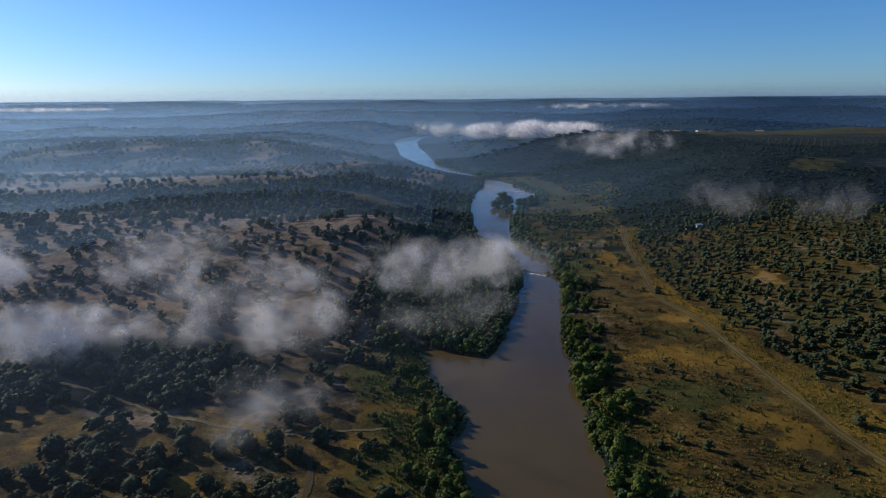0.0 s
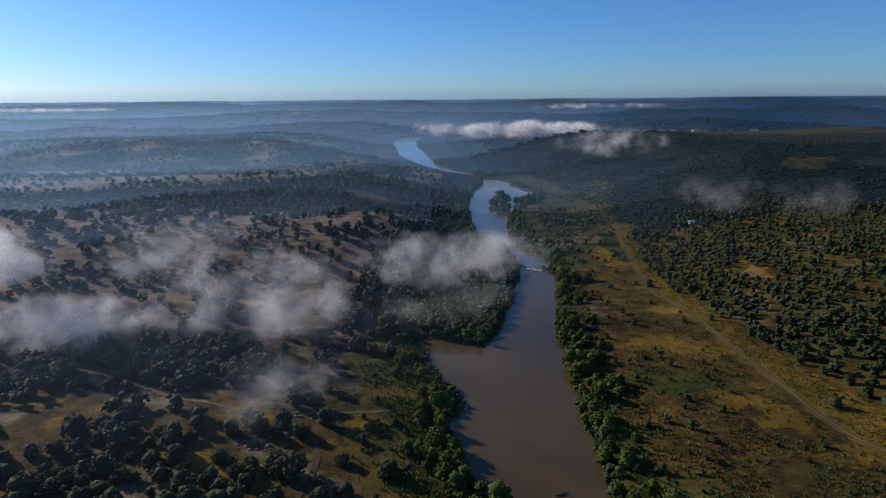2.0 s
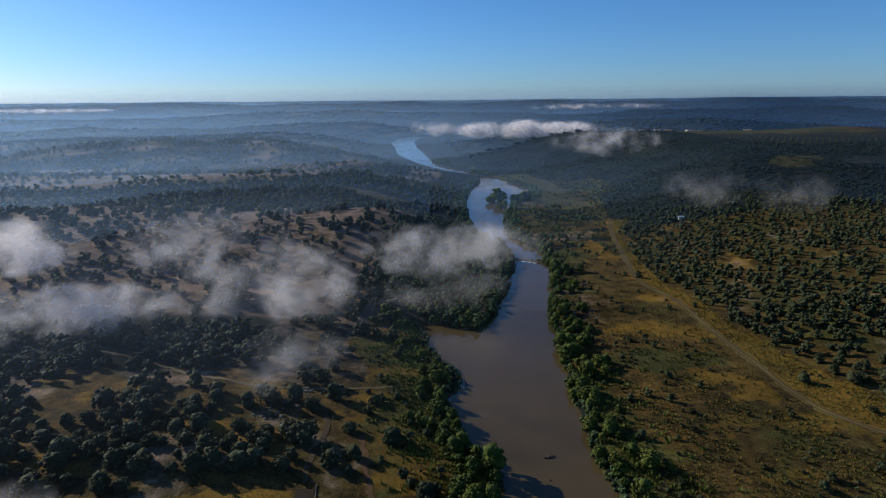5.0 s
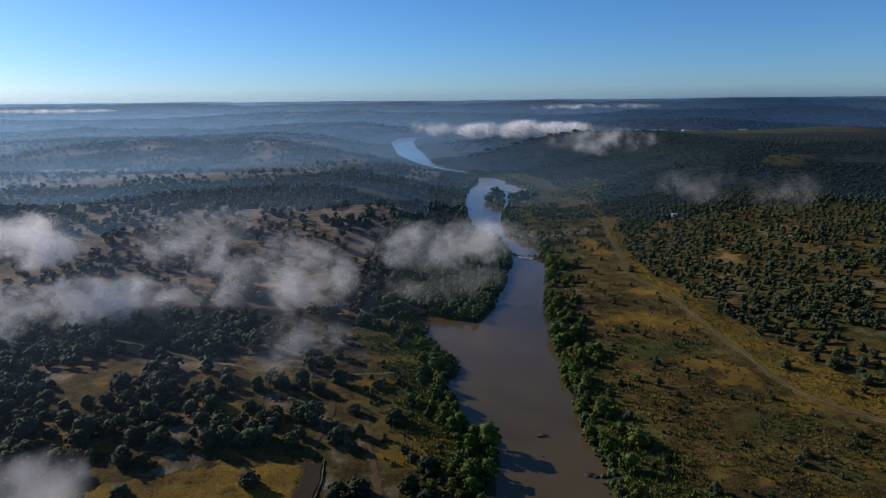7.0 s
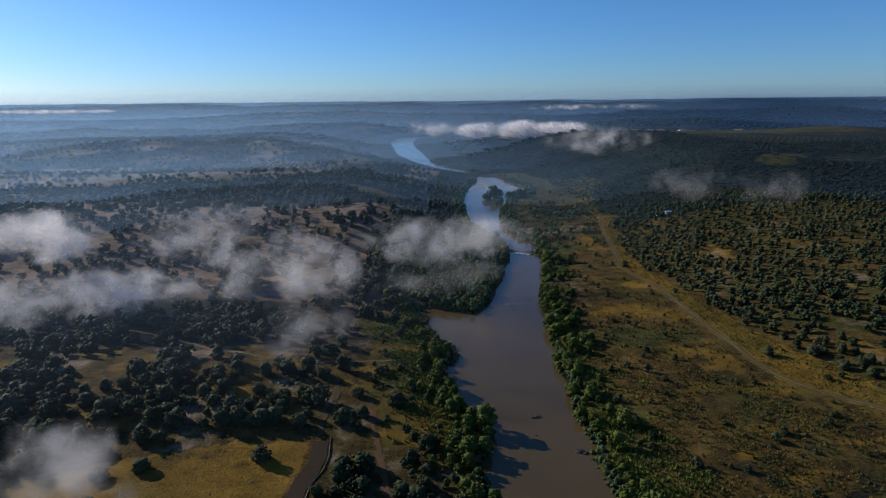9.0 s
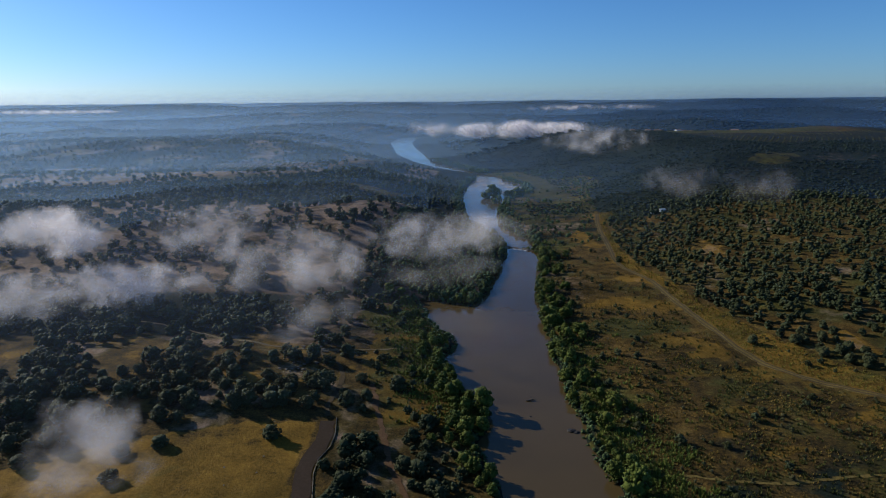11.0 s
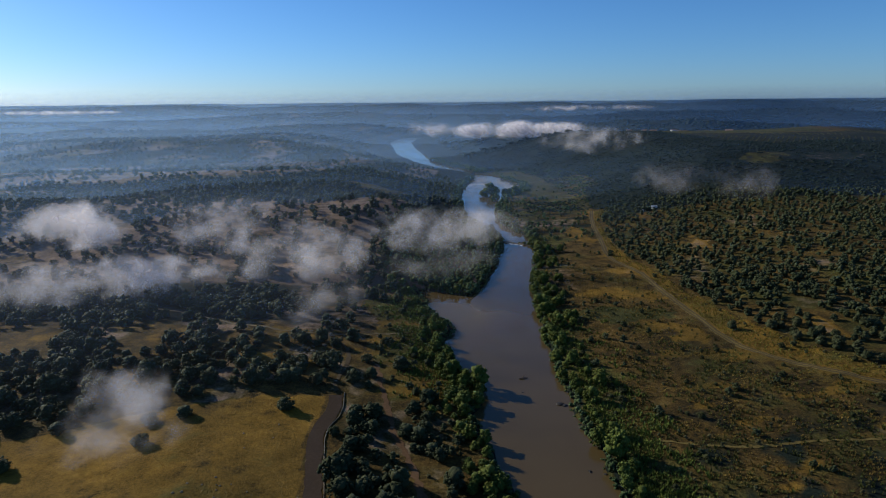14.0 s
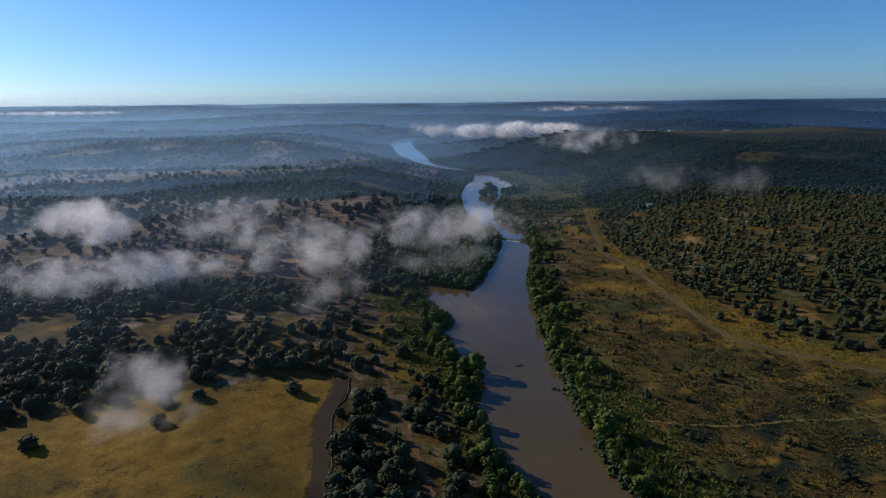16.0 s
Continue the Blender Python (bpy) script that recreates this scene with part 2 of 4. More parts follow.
def mist_material(name, density, size=22.0, ragged=1.0, torn=0.40):
    """Droplets: white, thinning to nothing at the bank's ragged edge; lets most light through each layer."""
    m, n, l, b = graph(name)
    n.remove(b)
    tex = n.new("ShaderNodeTexCoord")
    geo = n.new("ShaderNodeNewGeometry").outputs["Position"]

    def vec(op, a, b):
        k = n.new("ShaderNodeVectorMath")
        k.operation = op
        for sock, v in zip(k.inputs, (a, b)):
            if isinstance(v, tuple):
                sock.default_value = v
            else:
                l.new(v, sock)
        return k.outputs[0]

    p = tex.outputs["Object"]
    for s, w in ((size, 2.1 * ragged), (size * 0.3, 0.9 * ragged)):
        k = n.new("ShaderNodeTexNoise")
        k.inputs["Scale"].default_value, k.inputs["Detail"].default_value, k.inputs["Roughness"].default_value = 1 / s, 3, 0.6
        l.new(geo, k.inputs["Vector"])
        p = vec("ADD", p, vec("MULTIPLY", vec("SUBTRACT", k.outputs["Color"], (0.5, 0.5, 0.5)), (w * 1.6, w * 1.6, w)))
    length = n.new("ShaderNodeVectorMath")
    length.operation = "LENGTH"
    l.new(p, length.inputs[0])
    fall = math_node(n, l, "SUBTRACT", 1.0, length.outputs["Value"])
    rim = n.new("ShaderNodeVectorMath")
    rim.operation = "LENGTH"
    l.new(tex.outputs["Object"], rim.inputs[0])

    def step(v, lo, hi):
        k = n.new("ShaderNodeMapRange")
        k.interpolation_type = "SMOOTHSTEP"
        k.inputs["From Min"].default_value, k.inputs["From Max"].default_value = lo, hi
        l.new(v, k.inputs["Value"])
        return k.outputs[0]

    tear = step(noise_node(n, l, size * 0.8, 5, geo, 0.6), torn - 0.06, torn + 0.32)
    a = math_node(n, l, "MULTIPLY", step(fall, 0.0, 0.9), math_node(n, l, "MULTIPLY", tear, density))
    a = math_node(n, l, "MULTIPLY", a, step(rim.outputs["Value"], 1.0, 0.72))
    clear, white, glow, both, out = (n.new("ShaderNode" + k) for k in ("BsdfTransparent", "BsdfDiffuse", "BsdfTranslucent", "MixShader", "MixShader"))
    white.inputs["Color"].default_value = glow.inputs["Color"].default_value = (0.90, 0.84, 0.83, 1)
    both.inputs["Fac"].default_value = 0.6
    l.new(white.outputs[0], both.inputs[1]), l.new(glow.outputs[0], both.inputs[2])
    l.new(a, out.inputs["Fac"]), l.new(clear.outputs[0], out.inputs[1]), l.new(both.outputs[0], out.inputs[2])
    l.new(out.outputs[0], n["Material Output"].inputs["Surface"])
    return m


GROUND, WATER = ground_material(), water_material()

# ---- helpers for meshes ----
def mesh_from(name, verts, faces, mat, smooth_shade=False):
    """One mesh from arrays: verts n x 3, faces m x k."""
    me = bpy.data.meshes.new(name)
    verts, faces = np.asarray(verts, np.float32), np.asarray(faces, np.int32)
    k = faces.shape[1]
    me.vertices.add(len(verts)), me.loops.add(faces.size), me.polygons.add(len(faces))
    me.vertices.foreach_set("co", verts.ravel())
    me.loops.foreach_set("vertex_index", faces.ravel())
    me.polygons.foreach_set("loop_start", np.arange(0, faces.size, k, dtype=np.int32))
    me.polygons.foreach_set("use_smooth", np.full(len(faces), smooth_shade))
    me.update(calc_edges=True)
    me.materials.append(mat)
    return me


def part(name, data, parent, label=""):
    ob = new(name, data)
    ob.parent = parent
    return tagged(ob, label)


def grid_faces(rows, cols):
    a = (np.arange(rows - 1)[:, None] * cols + np.arange(cols - 1)).ravel()
    return np.stack([a, a + 1, a + cols + 1, a + cols], 1)


def inside(x, y, poly):
    """Which points lie within a polygon of (x, y) corners."""
    hit = np.zeros(np.shape(x), bool)
    for (ax, ay), (bx, by) in zip(poly, poly[1:] + poly[:1]):
        hit ^= ((ay > y) != (by > y)) & (x < (bx - ax) * (y - ay) / ((by - ay) or 1e-9) + ax)
    return hit


FIELD = [(-190, 50), (-143, 81), (-121, 93), (-98, 105), (-79, 109), (-65, 115), (-42.5, 117.5), (-41.5, 108), (-44.3, 96), (-43.5, 86), (-40, 66), (-37, 44), (-34, -150), (-190, -150)]
ROADLINE = [(-31, -150), (-32.5, 20), (-34, 46), (-35.6, 60), (-38.5, 76), (-40.6, 89), (-40.6, 96), (-38.2, 104), (-37.8, 110), (-38.9, 121)]
ROAD_UP = [(-38.9, 120), (-40.6, 129), (-38.5, 139), (-38.4, 152), (-40.6, 162), (-46, 170), (-54, 177)]
TRACKLINE = [(230, 75), (172, 116), (150, 138), (140, 148), (132, 160), (128.5, 178), (127, 210), (126, 250), (126.5, 282), (118, 314), (119.5, 338), (126, 375), (133, 425), (140, 462), (147, 490)]
HILLTRACK = [(-185, 232), (-160.6, 219.5), (-144, 210.4), (-123.7, 200.5), (-114, 196), (-104, 189.5), (-92.8, 182.5), (-83.3, 181), (-71.3, 178.3), (-60, 178), (-49, 178.4), (-39, 181), (-26, 183), (-13, 186.4)]
LOWTRACK = [(67.6, 90.4), (79.5, 86.1), (93.5, 83.5), (105.4, 84.6), (117.8, 86.3), (132.7, 86), (150.5, 88), (200, 98)]
EASTWOOD = [(161, 487), (143, 444), (135, 394), (129, 330), (137, 273), (139, 241), (144, 209), (150, 188), (157, 163), (168, 141), (180, 129), (330, 60), (600, 260), (440, 470), (260, 490)]
SPIT = [(-16, 264), (-3, 256), (8, 249), (17, 245), (28, 270), (42, 337), (48, 371), (42, 420), (10, 440), (-30, 400), (-42, 330), (-38, 285)]


GLADE = [(-99, 574), (-79, 584), (-60, 580), (-26, 580), (-31, 552), (-57, 545), (-83, 550)]
FLAT = [(98, 855), (122, 862), (141, 795), (148, 708), (143, 640), (152, 573), (128, 560), (112, 600), (112, 690)]
RIDGEWOOD = [(-470, 548), (-389, 538), (-298, 530), (-234, 512), (-140, 480), (-92, 482), (-20, 460), (-5, 660), (-80, 690), (-146, 645), (-212, 612), (-298, 584), (-389, 562), (-470, 562)]
ORCHARD = (-328, 802, -192, 856)


def in_box(x, y, box):
    return (x > box[0]) & (x < box[2]) & (y > box[1]) & (y < box[3])


def along(x, y, line):
    """Distance from a broken line."""
    best = np.full(np.shape(x), 1e9)
    for (ax, ay), (bx, by) in zip(line, line[1:]):
        ux, uy = bx - ax, by - ay
        k = np.clip(((x - ax) * ux + (y - ay) * uy) / (ux * ux + uy * uy), 0, 1)
        best = np.minimum(best, np.hypot(x - ax - k * ux, y - ay - k * uy))
    return best


PLATEAU = [(366, 1150), (385, 1011), (379, 872), (391, 777), (417, 747), (445, 727), (490, 739), (557, 758), (600, 723), (900, 690), (1100, 1150)]
LAWN = [(333, 607), (350, 590), (374, 586), (407, 610), (414, 647), (380, 645)]
PLOUGH = [(414, 594), (471, 598), (496, 615), (489, 642), (452, 637), (416, 623)]


def plateau(x, y):
    """The tilled plateau above the right bank."""
    return inside(x + 10 * waves(x, y, 60, 28, 3), y + 10 * waves(x, y, 70, 29, 3), PLATEAU)


def hill_patch(x, y, poly):
    return inside(x + 12 * waves(x, y, 30, 51, 4), y + 9 * waves(x, y, 24, 52, 4), poly)


def zones(x, y):
    """Weights of scrub floor, green grass and bare soil; the rest is dry grass."""
    gap, side = river_gap(x, y)
    blob, patch = waves(x, y, 55, 21), waves(x, y, 150, 22)
    scrub, green, soil = np.zeros(x.shape), np.zeros(x.shape), np.zeros(x.shape)
    lft, rgt = side < 0, side > 0
    # left bank
    green = np.where(lft, 0.35 + 0.35 * blob, green)
    hill = smooth(215, 270, y) * lft
    soil = np.where(lft, np.maximum(soil, hill * (0.75 + 0.3 * blob)), soil)
    soil = np.where(lft & (y < 215), 0.24 + 0.4 * blob, soil)
    green = np.where(lft & (y > 240), 0.15, green)
    scrub = np.where(lft, smooth(0.15, 0.5, np.exp(-((y - 222) / 32) ** 2) * smooth(18, 50, gap)) * (0.2 + 0.5 * smooth(-62, -86, x)), scrub)
    # scrub weight here also paints in the shadow lying on the slope
    slope = lft & (x > -80 + 8 * blob) & (y > 182) & (y < 250) & (gap > 36)
    soil, green, scrub = np.where(slope, 0.55 + 0.25 * blob, soil), np.where(slope, 0.1, green), np.where(slope, 0.42 + 0.3 * waves(x, y, 24, 77, 3), scrub)
    scrub = np.maximum(scrub, lft * smooth(492, 512, y) * smooth(575, 530, y - 0.06 * x) * 0.9)
    ridge = inside(x + 10 * waves(x, y, 50, 75, 3), y + 8 * waves(x, y, 40, 76, 3), RIDGEWOOD)
    scrub = np.maximum(scrub, lft * ridge * 0.95)
    scrub = np.maximum(scrub, lft * smooth(330, 420, y) * smooth(70, 45, gap))
    green = np.where(lft & (y > 560), 0.4 + 0.3 * patch, green)
    soil = np.where(lft & (y > 560), 0.68 - 0.3 * patch, soil)
    scrub = np.maximum(scrub, lft * smooth(720, 790, y) * (0.62 + 0.55 * waves(x, y, 150, 58, 3)))
    scrub = np.maximum(scrub, smooth(1150, 1500, np.hypot(x, y)) * (0.7 + 0.5 * waves(x, y, 500, 23)))
    brink = lft & (gap < 36) & (y > 118) & (y < 238)
    scrub, green, soil = np.where(brink, 0, scrub), np.where(brink, 0.52 + 0.3 * blob, green), np.where(brink, 0.08, soil)
    # right bank
    green = np.where(rgt, 0.24 + 0.3 * blob + 0.35 * smooth(28, 5, gap) + 0.12 * smooth(210, 130, y), green)
    soil = np.where(rgt, 0.10 + 0.35 * patch - 0.2 * smooth(120, 70, y), soil)
    green = np.where(rgt & (y > 380), np.maximum(green, 0.58 + 0.3 * blob), green)
    scrub = np.where(rgt & (y > 400) & (y < 640) & (gap < 95), 0.30 + 0.5 * waves(x, y, 32, 73, 3), scrub)
    scrub = np.where(rgt & (y < 170), smooth(165, 85, y) * smooth(10, 34, gap) * (0.34 + 0.4 * waves(x, y, 26, 57, 3)), scrub)
    strip = rgt & (along(x, y, TRACKLINE) < 16) & (x > 124 + 0.0 * y)
    green, soil = np.where(strip, 0.42, green), np.where(strip, 0.05, soil)
    wood = inside(x, y, EASTWOOD)
    green, soil = np.where(wood, 0.44 + 0.25 * blob, green), np.where(wood, 0.13 + 0.28 * waves(x, y, 70, 24), soil)
    scrub = np.where(wood, 0.02 + 0.3 * patch, scrub)
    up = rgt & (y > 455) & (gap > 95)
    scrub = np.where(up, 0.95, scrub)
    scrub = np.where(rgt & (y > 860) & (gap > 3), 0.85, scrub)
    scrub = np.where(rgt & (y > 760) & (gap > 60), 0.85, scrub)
    top = rgt & plateau(x, y)
    lawn = smooth(900, 930, y + 0.12 * (x - 450)) * smooth(700, 600, x)
    scrub, green, soil = np.where(top, 0.62 - 0.55 * lawn, scrub), np.where(top, lawn * 0.75, green), np.where(top, (1 - lawn) * (0.24 + 0.25 * patch), soil)
    clearing = hill_patch(x, y, LAWN)
    scrub, green = np.where(clearing, 0.32 + 0.45 * waves(x, y, 22, 72, 3), scrub), np.where(clearing, 0.6, green)
    glade = inside(x + 6 * waves(x, y, 20, 63, 2), y, GLADE)
    scrub, green, soil = np.where(glade, 0.1, scrub), np.where(glade, 0.45, green), np.where(glade, 0.25, soil)
    flat = inside(x + 8 * waves(x, y, 30, 64, 2), y, FLAT)
    scrub, green, soil = np.where(flat, 0.1, scrub), np.where(flat, 0.6, green), np.where(flat, 0.05, soil)
    grove = in_box(x, y, ORCHARD)
    scrub, green, soil = np.where(grove, 0, scrub), np.where(grove, 0.1, green), np.where(grove, 0.95, soil)
    plough = hill_patch(x, y, PLOUGH)
    scrub, soil, green = np.where(plough, 0.62 + 0.1 * blob, scrub), np.where(plough, 1.0, soil), np.where(plough, 0.0, green)
    bare = ((x - 187 - 0.2 * (y - 335)) / 6) ** 2 + ((y - 335) / 22) ** 2 + 0.9 * waves(x, y, 18, 71, 3) < 0.8
    bare |= ((x - 144) / 8) ** 2 + ((y - 475) / 15) ** 2 + 0.5 * waves(x, y, 16, 71, 2) < 0.9
    bare |= ((x - 178) / 5) ** 2 + ((y - 175) / 12) ** 2 < 1
    scrub, green, soil = np.where(bare, 0, scrub), np.where(bare, 0, green), np.where(bare, 0.42, soil)
    # greener towards the near right corner, also darkening it like lens falloff
    field = inside(x, y, FIELD)
    scrub, green, soil = np.where(field, 0.0, scrub), np.where(field, 0.10 + 0.30 * blob + 0.42 * smooth(82, 45, y) * smooth(-115, -60, x), green), np.where(field, 0.0, soil)
    shade = ((x - 93) / 24) ** 2 + ((y - 207) / 13) ** 2 + 0.7 * waves(x, y, 24, 55, 3) < 1
    green, soil, scrub = np.where(shade, 0.9, green), np.where(shade, 0, soil), np.where(shade, 0.35, scrub)
    rust = ((x - 92) / 13) ** 2 + ((y - 243) / 12) ** 2 + 0.7 * waves(x, y, 24, 56, 3) < 0.8
    rust |= ((x - 115) / 10) ** 2 + ((y - 179) / 14) ** 2 + 0.8 * waves(x, y, 20, 67, 3) < 0.7
    rust |= ((x - 113) / 9) ** 2 + ((y - 392) / 34) ** 2 + 0.8 * waves(x, y, 24, 68, 3) < 0.8
    green, soil, scrub = np.where(rust, 0.0, green), np.where(rust, 0.16, soil), np.where(rust, 0, scrub)
    # overgrown edge of the water, its ground painted dark for the plants' reflection
    edge = smooth(5.5, 1.0, gap) * (gap > 0) * (np.hypot(x, y) < 1100)
    scrub, soil = np.maximum(scrub, 0.85 * edge), soil * (1 - edge)
    # mown strip between track and grove
    verge = rgt & ~wood & (x > np.interp(y, [75, 116, 138, 160, 178, 250, 282, 314, 338, 425, 490], [230, 172, 150, 132, 128, 126, 126, 118, 119, 133, 147])) & (y < 492) & (y > 100) & (along(x, y, TRACKLINE) < 26)
    scrub, green, soil = np.where(verge, 0.0, scrub), np.where(verge, 0.36 + 0.25 * blob, green), np.where(verge, 0.0, soil)
    ochre = np.where(field, 0.85 + 0.4 * waves(x, y, 60, 70, 3), 0.0) + verge * 0.55 + rgt * ~wood * smooth(-0.15, 0.55, waves(x, y, 45, 25, 3)) * smooth(26, 60, gap) * smooth(420, 360, y) * smooth(85, 150, y) * 0.8
    ochre = ochre + rgt * ~wood * smooth(0.2, 0.7, waves(0.3 * x, y, 13, 61, 3)) * smooth(175, 140, y) * smooth(25, 50, gap) * 0.6
    ochre = ochre + brink * 0.55 + bare * 1.0 + rust * 0.7
    ochre = ochre + (lft & (y > 120) & (y < 200)) * smooth(0.2, 0.6, waves(x, y, 38, 26, 3)) * 0.6
    return np.clip(np.stack([scrub, green, soil, ochre], -1), 0, 1)


# ---- ground: one sheet out to the horizon ----
us = 70 * np.sinh(np.linspace(-4.93, 4.93, 400))
vs = 70 + 90 * np.sinh(np.linspace(-4.67, 4.67, 500))
gx, gy = np.meshgrid(us, vs)
gz = land(gx, gy)
ground = tagged(new("ground", mesh_from("ground", np.stack([gx, gy, gz], -1).reshape(-1, 3), grid_faces(len(vs), len(us)), GROUND, True)),
                "rolling dry grass, scrub and bare earth of a river valley", "ground", kind="structure")
layer = ground.data.color_attributes.new("zone", "FLOAT_COLOR", "POINT")
layer.data.foreach_set("color", zones(gx, gy).reshape(-1).astype(np.float32))

# ---- river ----
wy = np.concatenate([np.linspace(-4800, -120, 20), np.arange(-110, 1100, 6.0), np.linspace(1110, 1850, 40)])
wl, wr = np.interp(wy, RIVER_Y, RIVER_L) - 6 - 34 * ((wy > 238) & (wy < 276)), np.interp(wy, RIVER_Y, RIVER_R) + 6
lanes = np.linspace(0, 1, 9)
wx = wl[:, None] * (1 - lanes) + wr[:, None] * lanes
river = tagged(new("river", mesh_from("river", np.stack([wx, wy[:, None] + 0 * wx, 0 * wx], -1).reshape(-1, 3), grid_faces(len(wy), 9), WATER, True)),
               "slow brown silty river that mirrors the blue sky", "water", kind="structure")


def drape(name, line, half, mat, lift, step=2.0, seed=1, worn=0.22):
    """A strip of worn ground laid along a line, with uneven borders."""
    pts = np.array(line, float)
    seg = np.hypot(*np.diff(pts, axis=0).T)
    s = np.concatenate([[0], np.cumsum(seg)])
    q = np.arange(0, s[-1], step)
    soften = lambda c: sum(np.interp(q + d, s, pts[:, c]) for d in (-5, -3, -1, 1, 3, 5)) / 6
    cx, cy = soften(0), soften(1)
    tx, ty = np.gradient(cx), np.gradient(cy)
    ln = np.hypot(tx, ty)
    nx, ny = -ty / ln, tx / ln
    rng = np.random.RandomState(seed)
    w = np.stack([half * (1 + worn * (rng.rand(len(q)) - 0.5)), half * (1 + worn * (rng.rand(len(q)) - 0.5))], 1)
    off = np.stack([-w[:, 0], -w[:, 0] * 0.35, w[:, 1] * 0.35, w[:, 1]], 1)
    px, py = cx[:, None] + nx[:, None] * off, cy[:, None] + ny[:, None] * off
    pz = ground_z(px, py) + lift
    return mesh_from(name, np.stack([px, py, pz], -1).reshape(-1, 3), grid_faces(len(q), 4), mat, True)


def ground_z(x, y):
    """Height of the ground sheet itself, between its corners."""
    x, y = np.asarray(x, float), np.asarray(y, float)
    i = np.clip(np.searchsorted(us, x) - 1, 0, len(us) - 2)
    j = np.clip(np.searchsorted(vs, y) - 1, 0, len(vs) - 2)
    fx, fy = (x - us[i]) / (us[i + 1] - us[i]), (y - vs[j]) / (vs[j + 1] - vs[j])
    return (gz[j, i] * (1 - fx) + gz[j, i + 1] * fx) * (1 - fy) + (gz[j + 1, i] * (1 - fx) + gz[j + 1, i + 1] * fx) * fy


tagged(new("road", drape("road", ROADLINE, 2.45, ROAD, 0.12)), "brown earth road beside a dry field", "road", kind="structure")
tagged(new("farm_track", drape("farm_track", ROAD_UP, 0.85, TRACK, 0.12, seed=9, worn=1.0)), "narrow earth track climbing from the road", "track", kind="structure")
tagged(new("track", drape("track", TRACKLINE, 1.7, DRYTRACK, 0.08, seed=3, worn=0.9)), "worn grassy earth track through the meadow", "track", kind="structure")
tagged(new("hill_track", drape("hill_track", HILLTRACK, 0.65, PALEPATH, 0.14, seed=5, worn=1.3)), "pale earth path along the foot of the hill", "track", kind="structure")
BANKPATH = [(-2, 20), (-3, 49), (-7, 67), (-10, 79), (-16, 95), (-19, 110), (-23, 128), (-27, 150)]
tagged(new("bank_path", drape("bank_path", BANKPATH, 1.0, REDPATH, 0.10, seed=7, worn=1.3)), "bare reddish earth path above the river bank", "track", kind="structure")
tagged(new("meadow_track", drape("meadow_track", LOWTRACK, 0.6, DRYTRACK, 0.10, seed=6, worn=1.3)), "faint grassy track across the meadow", "track", kind="structure")
for shift in (-0.95, 0.95):
    line = [(x + shift, y + shift * 0.3) for x, y in TRACKLINE]
    tagged(new("wheel_rut", drape("wheel_rut", line, 0.42, TRACK, 0.14, seed=4)), "dark wheel rut of bare earth", "track", kind="structure")

# ---- plants: templates ----
def ico_unit():
    g = (1 + 5 ** 0.5) / 2
    v = np.array([(-1, g, 0), (1, g, 0), (-1, -g, 0), (1, -g, 0), (0, -1, g), (0, 1, g), (0, -1, -g), (0, 1, -g), (g, 0, -1), (g, 0, 1), (-g, 0, -1), (-g, 0, 1)], float)
    f = np.array([(0, 11, 5), (0, 5, 1), (0, 1, 7), (0, 7, 10), (0, 10, 11), (1, 5, 9), (5, 11, 4), (11, 10, 2), (10, 7, 6), (7, 1, 8),
                  (3, 9, 4), (3, 4, 2), (3, 2, 6), (3, 6, 8), (3, 8, 9), (4, 9, 5), (2, 4, 11), (6, 2, 10), (8, 6, 7), (9, 8, 1)])
    return v / np.linalg.norm(v[0]), f


ICO_V, ICO_F = ico_unit()
OCT_V = np.array([(1, 0, 0), (0, 1, 0), (-1, 0, 0), (0, -1, 0), (0, 0, 1), (0, 0, -1)], float)
OCT_F = np.array([(0, 1, 4), (1, 2, 4), (2, 3, 4), (3, 0, 4), (1, 0, 5), (2, 1, 5), (3, 2, 5), (0, 3, 5)])


def lumps(rng, centres, sizes, base=(ICO_V, ICO_F), flat=0.8, rough=0.35):
    """Leaf clumps: ragged little solids at the given centres."""
    bv, bf = base
    vs_, fs_ = [], []
    for k, (c, s) in enumerate(zip(centres, sizes)):
        turn = np.linalg.qr(rng.normal(size=(3, 3)))[0]
        v = (bv @ turn.T) * (1 + rough * rng.uniform(-1, 1, (len(bv), 1)))
        vs_.append(v * s * (1, 1, flat) + c)
        fs_.append(bf + k * len(bv))
    return np.concatenate(vs_), np.concatenate(fs_)


def crown_points(rng, count, width, height, trunk, lobes):
    """Points over a full, domed crown of several uneven boughs; metres."""
    ang = rng.uniform(0, 6.283) + np.arange(lobes) * 6.283 / lobes + rng.uniform(-0.35, 0.35, lobes)
    rad = width * rng.uniform(0.12, 0.23, lobes)
    tall = height - trunk
    lc = np.stack([np.cos(ang) * rad, np.sin(ang) * rad, trunk + tall * rng.uniform(0.28, 0.50, lobes)], 1)
    lc[0] = (0.04 * width, 0, trunk + tall * 0.56)
    lr = width * rng.uniform(0.23, 0.31, lobes)
    which = rng.randint(0, lobes, count)
    d = rng.normal(size=(count, 3))
    d /= np.linalg.norm(d, axis=1)[:, None]
    d[:, 2] = np.where(d[:, 2] < -0.8, -d[:, 2] * 0.7, d[:, 2])
    p = lc[which] + d * (lr[which] * rng.uniform(0.78, 1.04, count))[:, None] * (1, 1, 1.75 * tall / width)
    p[:, 2] = np.clip(p[:, 2], trunk * 0.6 + 0.04 * tall, height)
    return p


